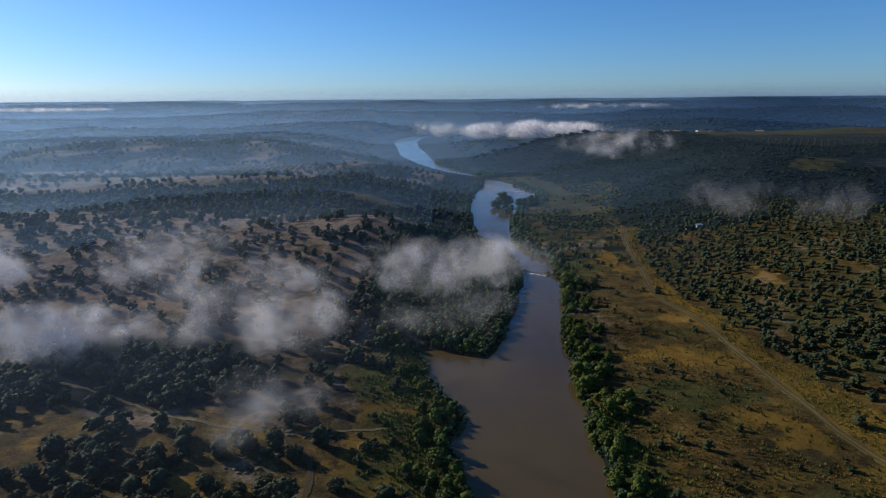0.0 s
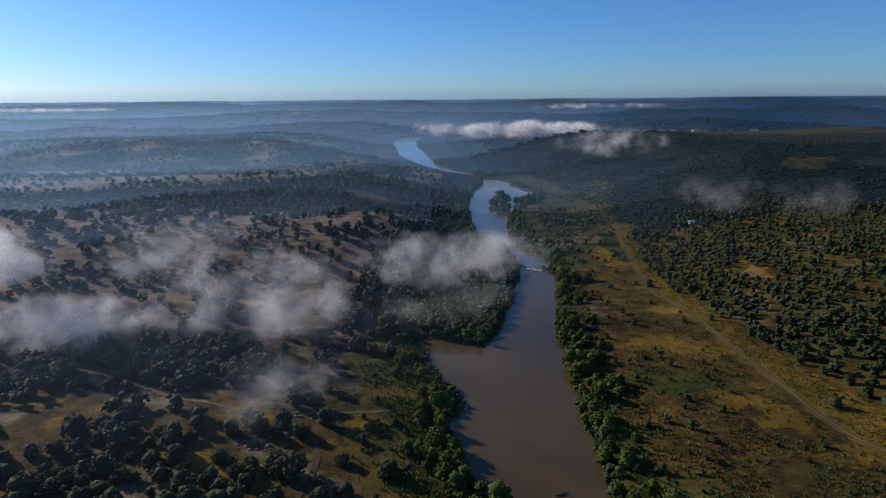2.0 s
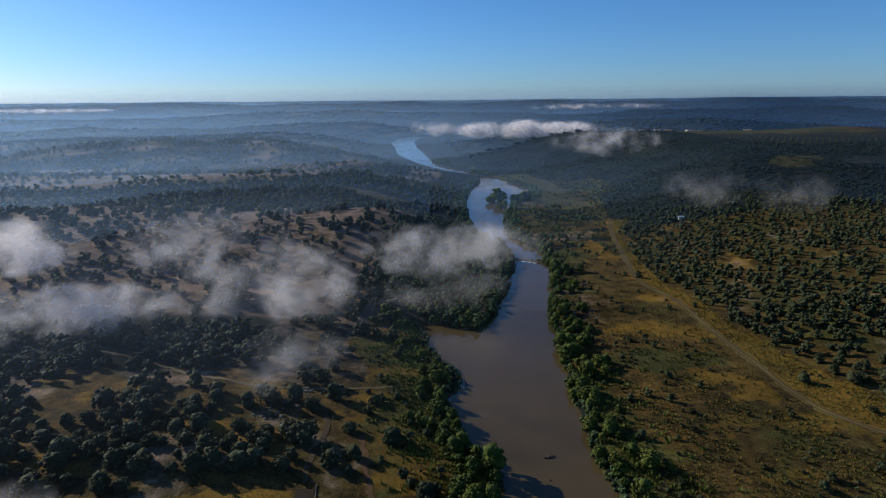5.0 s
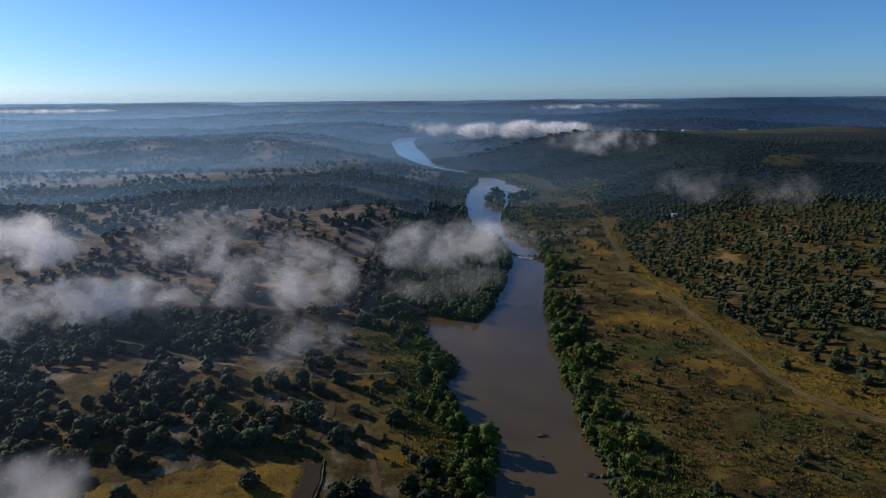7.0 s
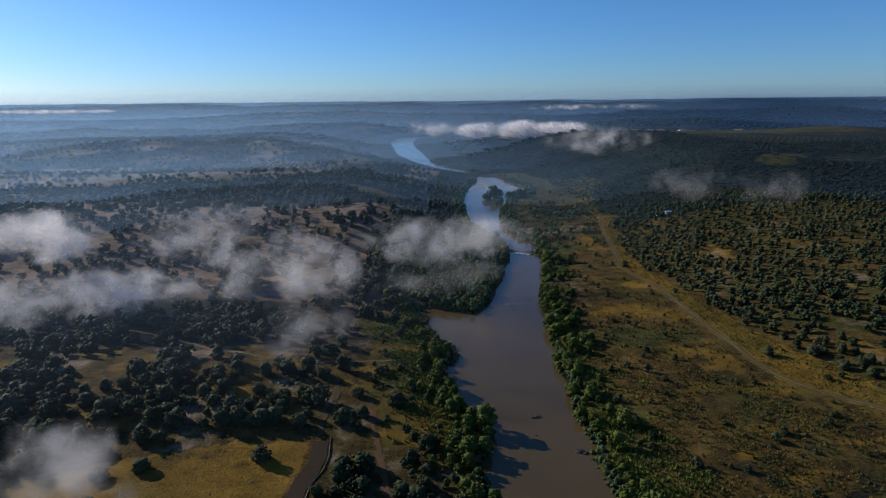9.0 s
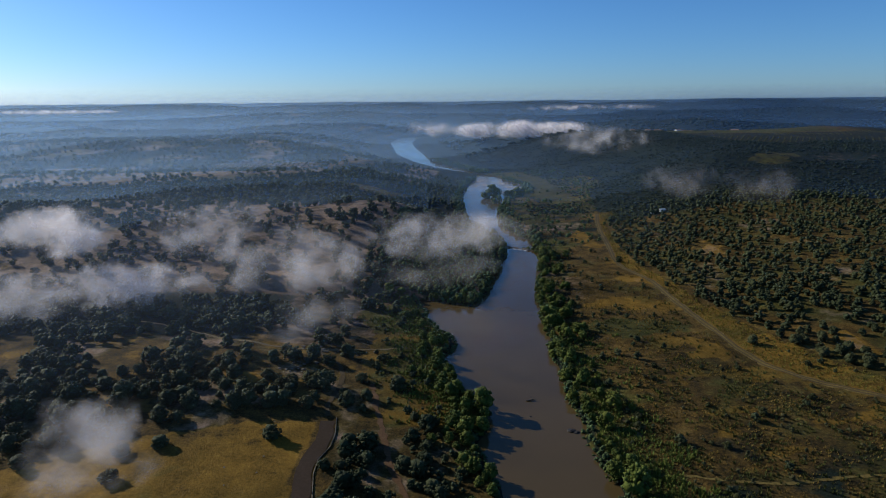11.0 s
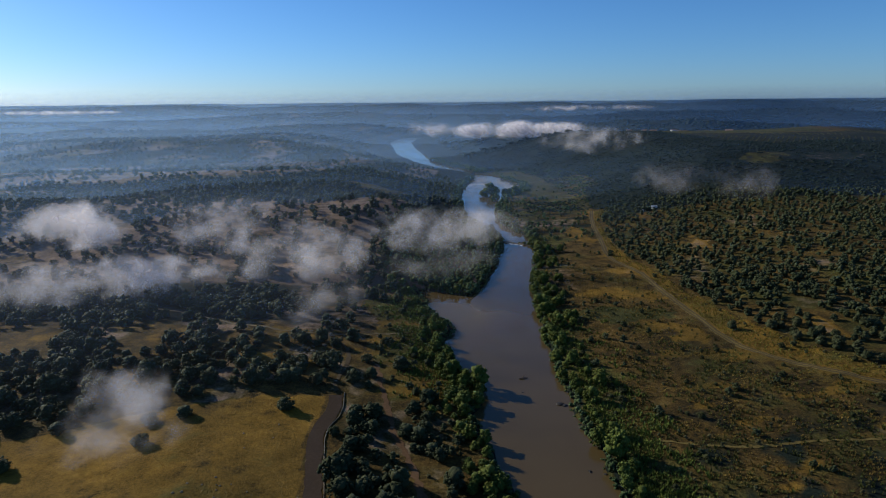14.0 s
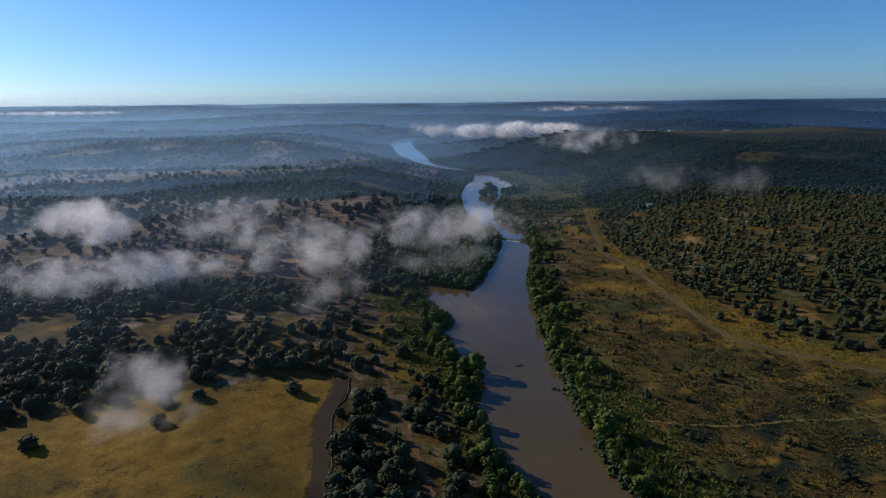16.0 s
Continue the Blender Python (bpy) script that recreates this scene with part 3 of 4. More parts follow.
def leaf_sprays(rng, pts, size):
    """Loose leaf tufts: small bent quads round the crown."""
    n = len(pts)
    a = rng.normal(size=(n, 3)); a /= np.linalg.norm(a, axis=1)[:, None]
    b = np.cross(a, rng.normal(size=(n, 3))); b /= np.linalg.norm(b, axis=1)[:, None]
    s = size * rng.uniform(0.6, 1.3, (n, 1))
    v = np.stack([pts - a * s, pts + b * s * 0.5, pts + a * s, pts - b * s * 0.5], 1).reshape(-1, 3)
    k = np.arange(n)[:, None] * 4
    return v, np.concatenate([k + [0, 1, 2], k + [0, 2, 3]])


def limb_mesh(rng, height, trunk, width, thick):
    """A tapered trunk that forks into limbs, all of one skin."""
    vv, ff = [], []

    def ring(c, r):
        vv.extend([(c[0] + r * math.cos(j * 1.0472), c[1] + r * math.sin(j * 1.0472), c[2]) for j in range(6)])
        return len(vv) - 6

    def sleeve(a, b):
        ff.extend([(a + j, a + (j + 1) % 6, b + (j + 1) % 6, b + j) for j in range(6)])

    top = np.array([rng.uniform(-0.2, 0.2), rng.uniform(-0.2, 0.2), trunk])
    rings = [ring((0, 0, -0.5), thick * 1.4), ring((0.1, 0, trunk * 0.4), thick * 0.95), ring(top, thick * 0.8)]
    sleeve(rings[0], rings[1]), sleeve(rings[1], rings[2])
    for k in range(4):
        a = k * 1.571 + rng.uniform(-0.3, 0.3)
        end = np.array([math.cos(a) * width * 0.3, math.sin(a) * width * 0.3, trunk + (height - trunk) * rng.uniform(0.45, 0.75)])
        m = ring(top * 0.5 + end * 0.5 + (0, 0, -0.15), thick * 0.42)
        sleeve(rings[2], m)
        sleeve(m, ring(end, thick * 0.2))
    return np.array(vv), np.array(ff)


def crown_mesh(rng, width, height, trunk, count, lobes, sprays, base=(OCT_V, OCT_F), clump=0.10, core=0.24):
    """A crown: dark inner mass, leaf clumps over it, loose sprays at the rim."""
    p = crown_points(rng, count, width, height, trunk, lobes)
    v, f = lumps(rng, p, width * clump * rng.uniform(0.6, 1.3, count), base)
    inner = crown_points(rng, lobes + 2, width * 0.55, height * 0.86, trunk, lobes)
    v2, f2 = lumps(rng, inner, width * core * rng.uniform(0.85, 1.15, lobes + 2), (ICO_V, ICO_F) if count > 20 else base, 0.85, 0.18)
    v, f = np.concatenate([v, v2]), np.concatenate([f, f2 + len(v)])
    if sprays:
        v3, f3 = leaf_sprays(rng, crown_points(rng, sprays, width * 1.06, height * 1.04, trunk, lobes), width * 0.045)
        v, f = np.concatenate([v, v3]), np.concatenate([f, f3 + len(v)])
    return v, f


def make_tree(name, label, seed, width, height, trunk, leaves, count=120, lobes=7, sprays=120, group=""):
    """A tree as a thing: an empty at its foot with trunk and crown."""
    rng = np.random.RandomState(seed)
    root = tagged(new(name), label, "bush" if "bush" in name else "tree", group)
    v, f = limb_mesh(rng, height, trunk, width, 0.05 * width)
    part("trunk", mesh_from("trunk", v, f, BARK, True), root)
    v, f = crown_mesh(rng, width, height, trunk, count, lobes, sprays, clump=0.086)
    part("crown", mesh_from("crown", v, f, leaves, True), root)
    return root


def join_plants(name, templates, spots, mat):
    """Many plants as one mesh. spots: rows of x, y, z, size, turn, which."""
    vv, ff, at = [], [], 0
    spots = np.asarray(spots, float)
    for k, (tv, tf) in enumerate(templates):
        rows = spots[spots[:, 5].astype(int) % len(templates) == k]
        if not len(rows):
            continue
        c, s = np.cos(rows[:, 4])[:, None], np.sin(rows[:, 4])[:, None]
        x = (tv[None, :, 0] * c - tv[None, :, 1] * s) * rows[:, 3:4] + rows[:, 0:1]
        y = (tv[None, :, 0] * s + tv[None, :, 1] * c) * rows[:, 3:4] + rows[:, 1:2]
        z = tv[None, :, 2] * rows[:, 3:4] + rows[:, 2:3]
        vv.append(np.stack([x, y, z], -1).reshape(-1, 3))
        ff.append((tf[None] + np.arange(len(rows))[:, None, None] * len(tv)).reshape(-1, 3) + at)
        at += len(rows) * len(tv)
    return mesh_from(name, np.concatenate(vv), np.concatenate(ff), mat, True)


def scatter(seed, box, spacing, chance, jitter=0.42, tilt=0.0):
    """Spots over a box, loosely in rows; chance(x, y) in 0..1 thins them."""
    rng = np.random.RandomState(seed)
    x0, y0, x1, y1 = box
    a, b = np.meshgrid(np.arange(x0, x1, spacing), np.arange(y0, y1, spacing))
    x = (a + rng.uniform(-jitter, jitter, a.shape) * spacing).ravel()
    y = (b + rng.uniform(-jitter, jitter, a.shape) * spacing).ravel()
    x, y = x + tilt * (y - y0), y
    keep = rng.rand(len(x)) < chance(x, y)
    x, y = x[keep], y[keep]
    return x, y, rng


def rows_of(x, y, rng, lo, hi, sink=0.1):
    return np.stack([x, y, ground_z(x, y) - sink, rng.uniform(lo, hi, len(x)), rng.uniform(0, 6.283, len(x)), rng.randint(0, 12, len(x))], 1)


def clear_of_ways(x, y):
    return (along(x, y, ROADLINE) > 5) & (along(x, y, ROAD_UP) > 2.5) & (along(x, y, HILLTRACK) > 3.2) & (along(x, y, TRACKLINE) > 4.5) & (along(x, y, BANKPATH) > 3)


# joined templates, one metre wide: middle and far
rt = np.random.RandomState(40)
MID = [crown_mesh(rt, 1.0, rt.uniform(0.82, 1.0), 0.12, 17, 4, 12, clump=0.17) for _ in range(6)]
MID_BUSH = [crown_mesh(rt, 1.0, rt.uniform(0.7, 0.95), 0.02, 16, 4, 12, clump=0.17) for _ in range(6)]
FAR = [crown_mesh(rt, 1.0, rt.uniform(0.6, 0.78), 0.04, 5, 2, 0, (OCT_V, OCT_F), 0.24) for _ in range(6)]
TINY = [lumps(rt, rt.normal(size=(3, 3)) * (0.25, 0.25, 0.08) + (0, 0, 0.25), rt.uniform(0.25, 0.4, 3), (OCT_V, OCT_F)) for _ in range(6)]

LOW = [lumps(rt, rt.normal(size=(3, 3)) * (0.4, 0.4, 0.02) + (0, 0, 0.1), rt.uniform(0.3, 0.5, 3), (OCT_V, OCT_F), 0.4) for _ in range(6)]
def blade_tuft(rng, count=12):
    """A tuft of grass blades, one metre wide, leaning outwards."""
    a, r = rng.uniform(0, 6.283, count), 0.30 * np.sqrt(rng.uniform(0, 1, count))
    base = np.stack([r * np.cos(a), r * np.sin(a), 0 * a], 1)
    side = np.stack([-np.sin(a), np.cos(a), 0 * a], 1) * rng.uniform(0.07, 0.13, count)[:, None]
    tip = base + np.stack([np.cos(a), np.sin(a), 0 * a], 1) * rng.uniform(0.1, 0.35, count)[:, None]
    tip[:, 2] = rng.uniform(0.35, 0.8, count)
    return np.stack([base - side, base + side, tip], 1).reshape(-1, 3), np.arange(3 * count).reshape(-1, 3)


BLADES = [blade_tuft(rt) for _ in range(6)]

# ---- where the plants grow ----
def left_oaks(x, y):
    """Open oak pasture on the near left slopes."""
    gap, side = river_gap(x, y)
    blob = waves(x, y, 48, 31, 3)
    c = 0.55 + 0.55 * blob
    c = np.where((y > 126) & (y < 190), 0.28 + 0.75 * blob, c)
    c = np.where(y < 128, 0.7 + 0.4 * blob, c)
    c = np.where((y < 150) & (x < -46), 0.9, c)
    c = np.where((y > 188) & (y < 236), np.where(x < -76 + 8 * blob, 0.78, 0.42 + 0.3 * blob), c)
    c = np.where((gap < 36) & (y > 118) & (y < 235), 0.14, c)
    c = np.where(y > 240, 0.31 + 0.16 * waves(x, y, 70, 44, 3), c)
    c = np.where((gap < 62) & (y > 340), 1.0, c)
    ok = (side < 0) & (gap > 15) & ~inside(x, y, FIELD) & (along(x, y, FIELD[1:8]) > 6.5) & clear_of_ways(x, y)
    return np.where(ok, c, 0)


def near_split(x, y):
    return (y < 172) & (y > 30) & (np.abs(x) < 0.8 * (y + 105) + 8)


oaks_label = "dark green holm oak with a rounded crown on dry pasture"
oak_kinds = [make_tree("holm_oak", oaks_label, 60 + k, w, h, t, OAK, group="oaks on the pasture")
             for k, (w, h, t) in enumerate(((6.6, 4.6, 0.35), (5.4, 4.0, 0.3), (7.4, 5.0, 0.4), (4.6, 3.5, 0.25), (6.0, 4.7, 0.35)))]
FIELD_OAKS = [(-127, 70, 0), (-123, 91, 1), (-96, 96, 3), (-93, 83, 3), (-86, 100, 1), (-54, 107, 0)]
free = list(oak_kinds)


def stand(kinds, unused, k, x, y, turn, size=1.0, label=""):
    m = pose(x, y, float(ground_z(x, y)) - 0.1, 0, 0, turn) @ Matrix.Diagonal((size, size, size, 1))
    if kinds[k] in unused:
        unused.remove(kinds[k])
        kinds[k].matrix_basis = m
        ob = kinds[k]
    else:
        ob = copy_thing(kinds[k], Matrix())
        ob.matrix_basis = m
    if label:
        tagged(ob, label)
    return ob


for x, y, k in FIELD_OAKS:
    stand(oak_kinds, free, k, x, y, 57 * x, (1.0, 1.05, 1.0, 1.15)[k], "lone holm oak standing in the dry yellow field").matrix_basis @= Matrix.Diagonal((1.08, 1.08, 0.82, 1))
x, y, rng = scatter(70, (-420, -110, 10, 460), 6.1, left_oaks)
near = near_split(x, y)
pick = np.flatnonzero(near)
pick = pick[np.argsort(y[pick] + 0.2 * np.abs(x[pick] + 40))][:300]
for i in pick:
    stand(oak_kinds, free, rng.randint(5), x[i], y[i], rng.uniform(0, 360), rng.choice((0.62, 0.8, 0.95, 1.1, 1.28)) * rng.uniform(0.9, 1.1))
rest = np.ones(len(x), bool)
rest[pick] = False
hilly = (y >= 240) & (river_gap(x, y)[0] > 62)
for tmpl, sel, small, large in ((MID, rest & ~hilly & (y < 300), 4.4, 8.4), (FAR, rest & ~hilly & (y >= 300), 4.4, 7.6), (MID, rest & hilly, 4.0, 7.8)):
    tagged(new("oak_pasture", join_plants("oak_pasture", tmpl, rows_of(x[sel], y[sel], rng, small, large), OAK_FAR)), "scattered dark holm oaks on dry hill slopes", "trees", kind="stuff")

# east wood: planted rows of rounded trees on grass
x, y, rng = scatter(71, (120, 60, 600, 490), 6.5, lambda x, y: np.where(inside(x, y, EASTWOOD) & (along(x, y, TRACKLINE) > 7), 0.80 + 0.3 * waves(x, y, 60, 33, 3) + 0.2 * smooth(260, 300, y) * smooth(250, 190, x) - 0.9 * (((x - 187) / 9) ** 2 + ((y - 335) / 24) ** 2 < 1) - 0.9 * (((x - 178) / 7) ** 2 + ((y - 175) / 13) ** 2 < 1), 0), 0.36)
grove_label = "rounded dark tree of the planted grove on grass"
grove_kinds = [make_tree("grove_tree", grove_label, 80 + k, w, h, t, OAK, group="trees of the grove") for k, (w, h, t) in enumerate(((4.7, 4.3, 0.35), (5.3, 4.5, 0.4), (4.1, 3.9, 0.3)))]
gfree = list(grove_kinds)
stand(grove_kinds, gfree, 1, 136.5, 182, 10, 1.0, "lone rounded tree beside the earth track")
stand(grove_kinds, gfree, 0, 120, 327, 50, 1.0, "lone rounded tree beside the earth track")
order = np.argsort(y * 1.0 + 0.35 * x)
pick = order[:280]
for i in pick:
    stand(grove_kinds, gfree, rng.randint(3), x[i], y[i], rng.uniform(0, 360), rng.uniform(0.75, 1.2))
rest = np.ones(len(x), bool)
rest[pick] = False
for tmpl, sel in ((MID, rest & (y < 262)), (FAR, rest & (y >= 262))):
    tagged(new("grove", join_plants("grove", tmpl, rows_of(x[sel], y[sel], rng, 3.8, 6.2), OAK_FAR)), "grove of rounded dark trees in loose rows", "trees", kind="stuff")


# riverside bushes and trees
def banks(x, y):
    gap, side = river_gap(x, y)
    blob = waves(x, y, 30, 35, 3)
    left = (side < 0) & (gap > 0.8 + 2.4 * smooth(150, 185, y) + 2.5 * smooth(215, 230, y)) & (gap < 13 + 5 * blob) & (y < 262)
    right = (side > 0) & (gap > -0.2 + 1.0 * smooth(150, 110, y)) & (gap < 12 + 7 * blob - 3 * smooth(120, 70, y)) & (y < 372)
    mid = (gap > -0.3) & (gap < 9 + 4 * blob) & (y > 372) & (y < 800)
    mid |= (side > 0) & (gap > 2) & (gap < 22 + 6 * blob) & (y > 860) & (y < 1090)
    right_thin = right & (y < 175)
    keep = np.hypot(x - 54, y - 82) > 6.5
    return keep * np.where(right_thin, 0.42 + 0.45 * smooth(6, 2, gap), np.where(left | right, 0.92, np.where(mid, 0.8, 0))) * clear_of_ways(x, y)


willow_label = "leafy green riverside bush on the river bank"
will_kinds = [make_tree("riverside_bush", willow_label, 90 + k, w, h, t, mat, count=115, lobes=6, sprays=130, group="bushes along the river")
              for k, (w, h, t, mat) in enumerate(((6.0, 5.4, 0.6, WILLOW), (5.0, 4.2, 0.4, WILLOW), (7.0, 6.6, 0.8, WILLOW), (4.0, 3.2, 0.2, WILLOW), (5.2, 5.6, 0.6, POPLAR)))]
wfree = list(will_kinds)
x, y, rng = scatter(72, (-90, -110, 140, 1090), 4.3, banks)
order = np.argsort(np.where(y < 42, y + 2000, y))
pick = order[:300]
for i in pick:
    fresh = 0.45 if x[i] < 25 and 165 < y[i] < 232 else 0.09
    k = rng.choice(5, p=np.array((0.28, 0.24, 0.16, 0.26, 0.0)) / 0.94 * (1 - fresh) + np.array((0, 0, 0, 0, fresh)))
    stand(will_kinds, wfree, k, x[i], y[i], rng.uniform(0, 360), rng.choice((0.5, 0.68, 0.85, 1.05)) * rng.uniform(0.9, 1.1))
stand(will_kinds, wfree, 4, 54, 82, 30, 1.75, "large bright green bush at the water's edge")
stand(will_kinds, wfree, 2, 14, 131, 30, 1.35, "large round dark green tree at the water's edge")
rest = np.ones(len(x), bool)
rest[pick] = False
spx, spy, r2 = scatter(73, (-60, 240, 60, 450), 3.8, lambda x, y: np.where(inside(x, y, SPIT) & (river_gap(x, y)[0] > 0.8), 0.97, 0))
away = rest & (y > 420)
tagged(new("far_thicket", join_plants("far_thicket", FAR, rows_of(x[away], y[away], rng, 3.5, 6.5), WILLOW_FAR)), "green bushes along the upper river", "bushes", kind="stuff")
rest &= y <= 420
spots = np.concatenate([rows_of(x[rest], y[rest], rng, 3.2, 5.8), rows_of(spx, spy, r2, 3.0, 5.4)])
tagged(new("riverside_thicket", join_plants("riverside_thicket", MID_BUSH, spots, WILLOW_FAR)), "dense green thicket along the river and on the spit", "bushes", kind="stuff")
x, y, rng = scatter(88, (-40, 30, 100, 430), 1.5, lambda x, y: np.where((river_gap(x, y)[0] > -0.7) & (river_gap(x, y)[0] < 3.2), 0.62, 0))
tagged(new("waterside_scrub", join_plants("waterside_scrub", FAR, rows_of(x, y, rng, 1.2, 3.0, 0.2), WILLOW_FAR)), "low green scrub overhanging the water's edge", "bushes", kind="stuff")
stand(will_kinds, wfree, 4, -13, 308, 80, 1.3, "bright yellow-green tree above the thicket")

# islets with bushes
for k, (ix, iy, s) in enumerate(((52, 624, 1.5), (57, 629, 1.8), (63, 636, 2.3), (69, 638, 1.9), (61, 590, 1.4), (66, 597, 1.2), (79, 630, 1.6), (85, 633, 2.0), (91, 632, 1.8), (97, 640, 1.6), (88, 624, 1.5))):
    m = pose(ix, iy, -0.4, 0, 0, 70 * k) @ Matrix.Diagonal((s, s, s, 1))
    ob = copy_thing(will_kinds[k % 3], Matrix())
    ob.matrix_basis = m
    tagged(ob, "dark green bush on an islet in the river")


for k, (ix, iy, s) in enumerate(((66.5, 376, 0.55), (69.5, 373, 0.75), (72, 371, 0.5), (63, 379, 0.35))):
    ob = copy_thing(will_kinds[k % 3], Matrix())
    ob.matrix_basis = pose(ix, iy, -0.2, 0, 0, 70 * k) @ Matrix.Diagonal((s, s, s * 0.8, 1))
    tagged(ob, "low dark bush growing between the rocks of the weir")


# shrubs and tussocks on the right meadow and the left verge
def west_of_track(x, y):
    return x < np.interp(y, [75, 116, 138, 160, 178, 250, 282, 314, 338, 425, 490], [230, 172, 150, 132, 128, 126, 126, 118, 119, 133, 147])


def meadow(x, y):
    gap, side = river_gap(x, y)
    blob = waves(x, y, 34, 36, 3)
    ok = (gap > 9) & clear_of_ways(x, y) & ~inside(x, y, EASTWOOD) & ~inside(x, y, FIELD) & ((side > 0) | (gap < 34))
    return np.where(ok, np.clip(0.45 + 0.5 * blob, 0, 1), 0)


x, y, rng = scatter(74, (-40, 20, 260, 560), 3.6, lambda x, y: meadow(x, y) * (0.2 + 0.12 * smooth(170, 110, y)))
tagged(new("meadow_shrubs", join_plants("meadow_shrubs", FAR, rows_of(x, y, rng, 0.7, 2.4, 0.05), SHRUB)), "low dry shrubs dotted over the meadow", "shrubs", kind="stuff")
x, y, rng = scatter(75, (40, 20, 260, 560), 7.5, lambda x, y: meadow(x, y) * (river_gap(x, y)[1] > 0) * (0.3 + 0.7 * smooth(48, 14, river_gap(x, y)[0])))
tagged(new("meadow_bushes", join_plants("meadow_bushes", MID_BUSH, rows_of(x, y, rng, 1.6, 4.2), OAK_FAR)), "dark rounded bushes scattered over the meadow", "bushes", kind="stuff")
x, y, rng = scatter(76, (40, 20, 230, 300), 1.3, lambda x, y: west_of_track(x, y) * (meadow(x, y) > 0) * (river_gap(x, y)[1] > 0) * (0.25 + 0.6 * waves(x, y, 30, 37, 3)))
tagged(new("grass_tussocks", join_plants("grass_tussocks", BLADES, rows_of(x, y, rng, 0.6, 1.3, 0.05), TUSSOCK)), "dry yellow grass tussocks on the meadow", "grass", kind="stuff")


x, y, rng = scatter(81, (-60, 20, 30, 215), 3.7, lambda x, y: np.where((river_gap(x, y)[1] < 0) & (river_gap(x, y)[0] > 9) & (river_gap(x, y)[0] < 42) & ~inside(x, y, FIELD) & clear_of_ways(x, y), (0.36 + 0.6 * waves(x, y, 26, 45, 3)) * (1 - 0.6 * smooth(115, 130, y)), 0))
tagged(new("bank_undergrowth", join_plants("bank_undergrowth", MID_BUSH, rows_of(x, y, rng, 1.6, 4.2), OAK_FAR)), "dark undergrowth above the river bank", "bushes", kind="stuff")


x, y, rng = scatter(83, (40, 20, 110, 200), 1.2, lambda x, y: np.where((river_gap(x, y)[1] > 0) & (river_gap(x, y)[0] > 4), smooth(30, 12, river_gap(x, y)[0] + 10 * waves(x, y, 18, 60, 3)) * (0.35 + 0.6 * smooth(150, 90, y)), 0))
tagged(new("bank_grass", join_plants("bank_grass", BLADES, rows_of(x, y, rng, 1.0, 2.4, 0.05), LUSH)), "lush green grass and weeds along the river bank", "grass", kind="stuff")


x, y, rng = scatter(84, (60, 30, 230, 240), 1.6, lambda x, y: west_of_track(x, y) * (meadow(x, y) > 0) * (river_gap(x, y)[1] > 0) * (0.1 + 0.35 * smooth(190, 110, y) + 0.6 * waves(x, 1.5 * y, 26, 62, 3)))
tagged(new("meadow_weeds", join_plants("meadow_weeds", BLADES, rows_of(x, y, rng, 0.8, 1.8, 0.05), WEED)), "dark green weeds among the dry meadow grass", "weeds", kind="stuff")


x, y, rng = scatter(85, (-60, 120, 30, 262), 1.25, lambda x, y: np.where((river_gap(x, y)[1] < 0) & (river_gap(x, y)[0] > 3), smooth(34, 16, river_gap(x, y)[0] + 10 * waves(x, y, 18, 66, 3)) * 0.75, 0))
tagged(new("bank_grass", join_plants("bank_grass", BLADES, rows_of(x, y, rng, 0.9, 2.0, 0.05), LUSH)), "yellow-green grass along the foot of the slope by the river", "grass", kind="stuff")

x, y, rng = scatter(86, (115, 80, 250, 492), 1.5, lambda x, y: np.where(~west_of_track(x, y) & ~inside(x, y, EASTWOOD) & (along(x, y, TRACKLINE) > 2.2) & (along(x, y, TRACKLINE) < 24), 0.75, 0))
tagged(new("verge_grass", join_plants("verge_grass", BLADES, rows_of(x, y, rng, 0.7, 1.5, 0.05), VERGEGRASS)), "mown yellow-green grass between track and grove", "grass", kind="stuff")

x, y, rng = scatter(87, (50, 380, 260, 860), 4.6, lambda x, y: np.where((river_gap(x, y)[1] > 0) & (river_gap(x, y)[0] > 5) & (river_gap(x, y)[0] < 95) & clear_of_ways(x, y) & ~inside(x, y, EASTWOOD), np.where(inside(x, y, FLAT), 0.05, 0.22 + 0.4 * waves(x, y, 38, 74, 3)), 0))
tagged(new("flat_bushes", join_plants("flat_bushes", FAR, rows_of(x, y, rng, 1.6, 5.0), WILLOW_FAR)), "dark bushes and reeds on the flats beside the river", "bushes", kind="stuff")

# larger single bushes on the meadow
bush_kinds = [make_tree("meadow_bush", "dark rounded bush standing on the dry meadow", 120 + k, w, h, 0.1, SHRUBBY, count=46, lobes=4, sprays=60, group="bushes on the meadow") for k, (w, h) in enumerate(((3.4, 2.3), (2.6, 1.8), (4.4, 2.7)))]
bfree = list(bush_kinds)
x, y, rng = scatter(82, (64, 56, 215, 175), 9.5, lambda x, y: (meadow(x, y) > 0) * (river_gap(x, y)[1] > 0) * (along(x, y, LOWTRACK) > 3) * (0.22 + 0.5 * waves(x, y, 30, 59, 3) + 0.5 * np.exp(-((x - 165) / 30) ** 2 - ((y - 106) / 9) ** 2)))
for i in range(len(x)):
    stand(bush_kinds, bfree, rng.randint(3), x[i], y[i], rng.uniform(0, 360), rng.uniform(0.6, 1.15))


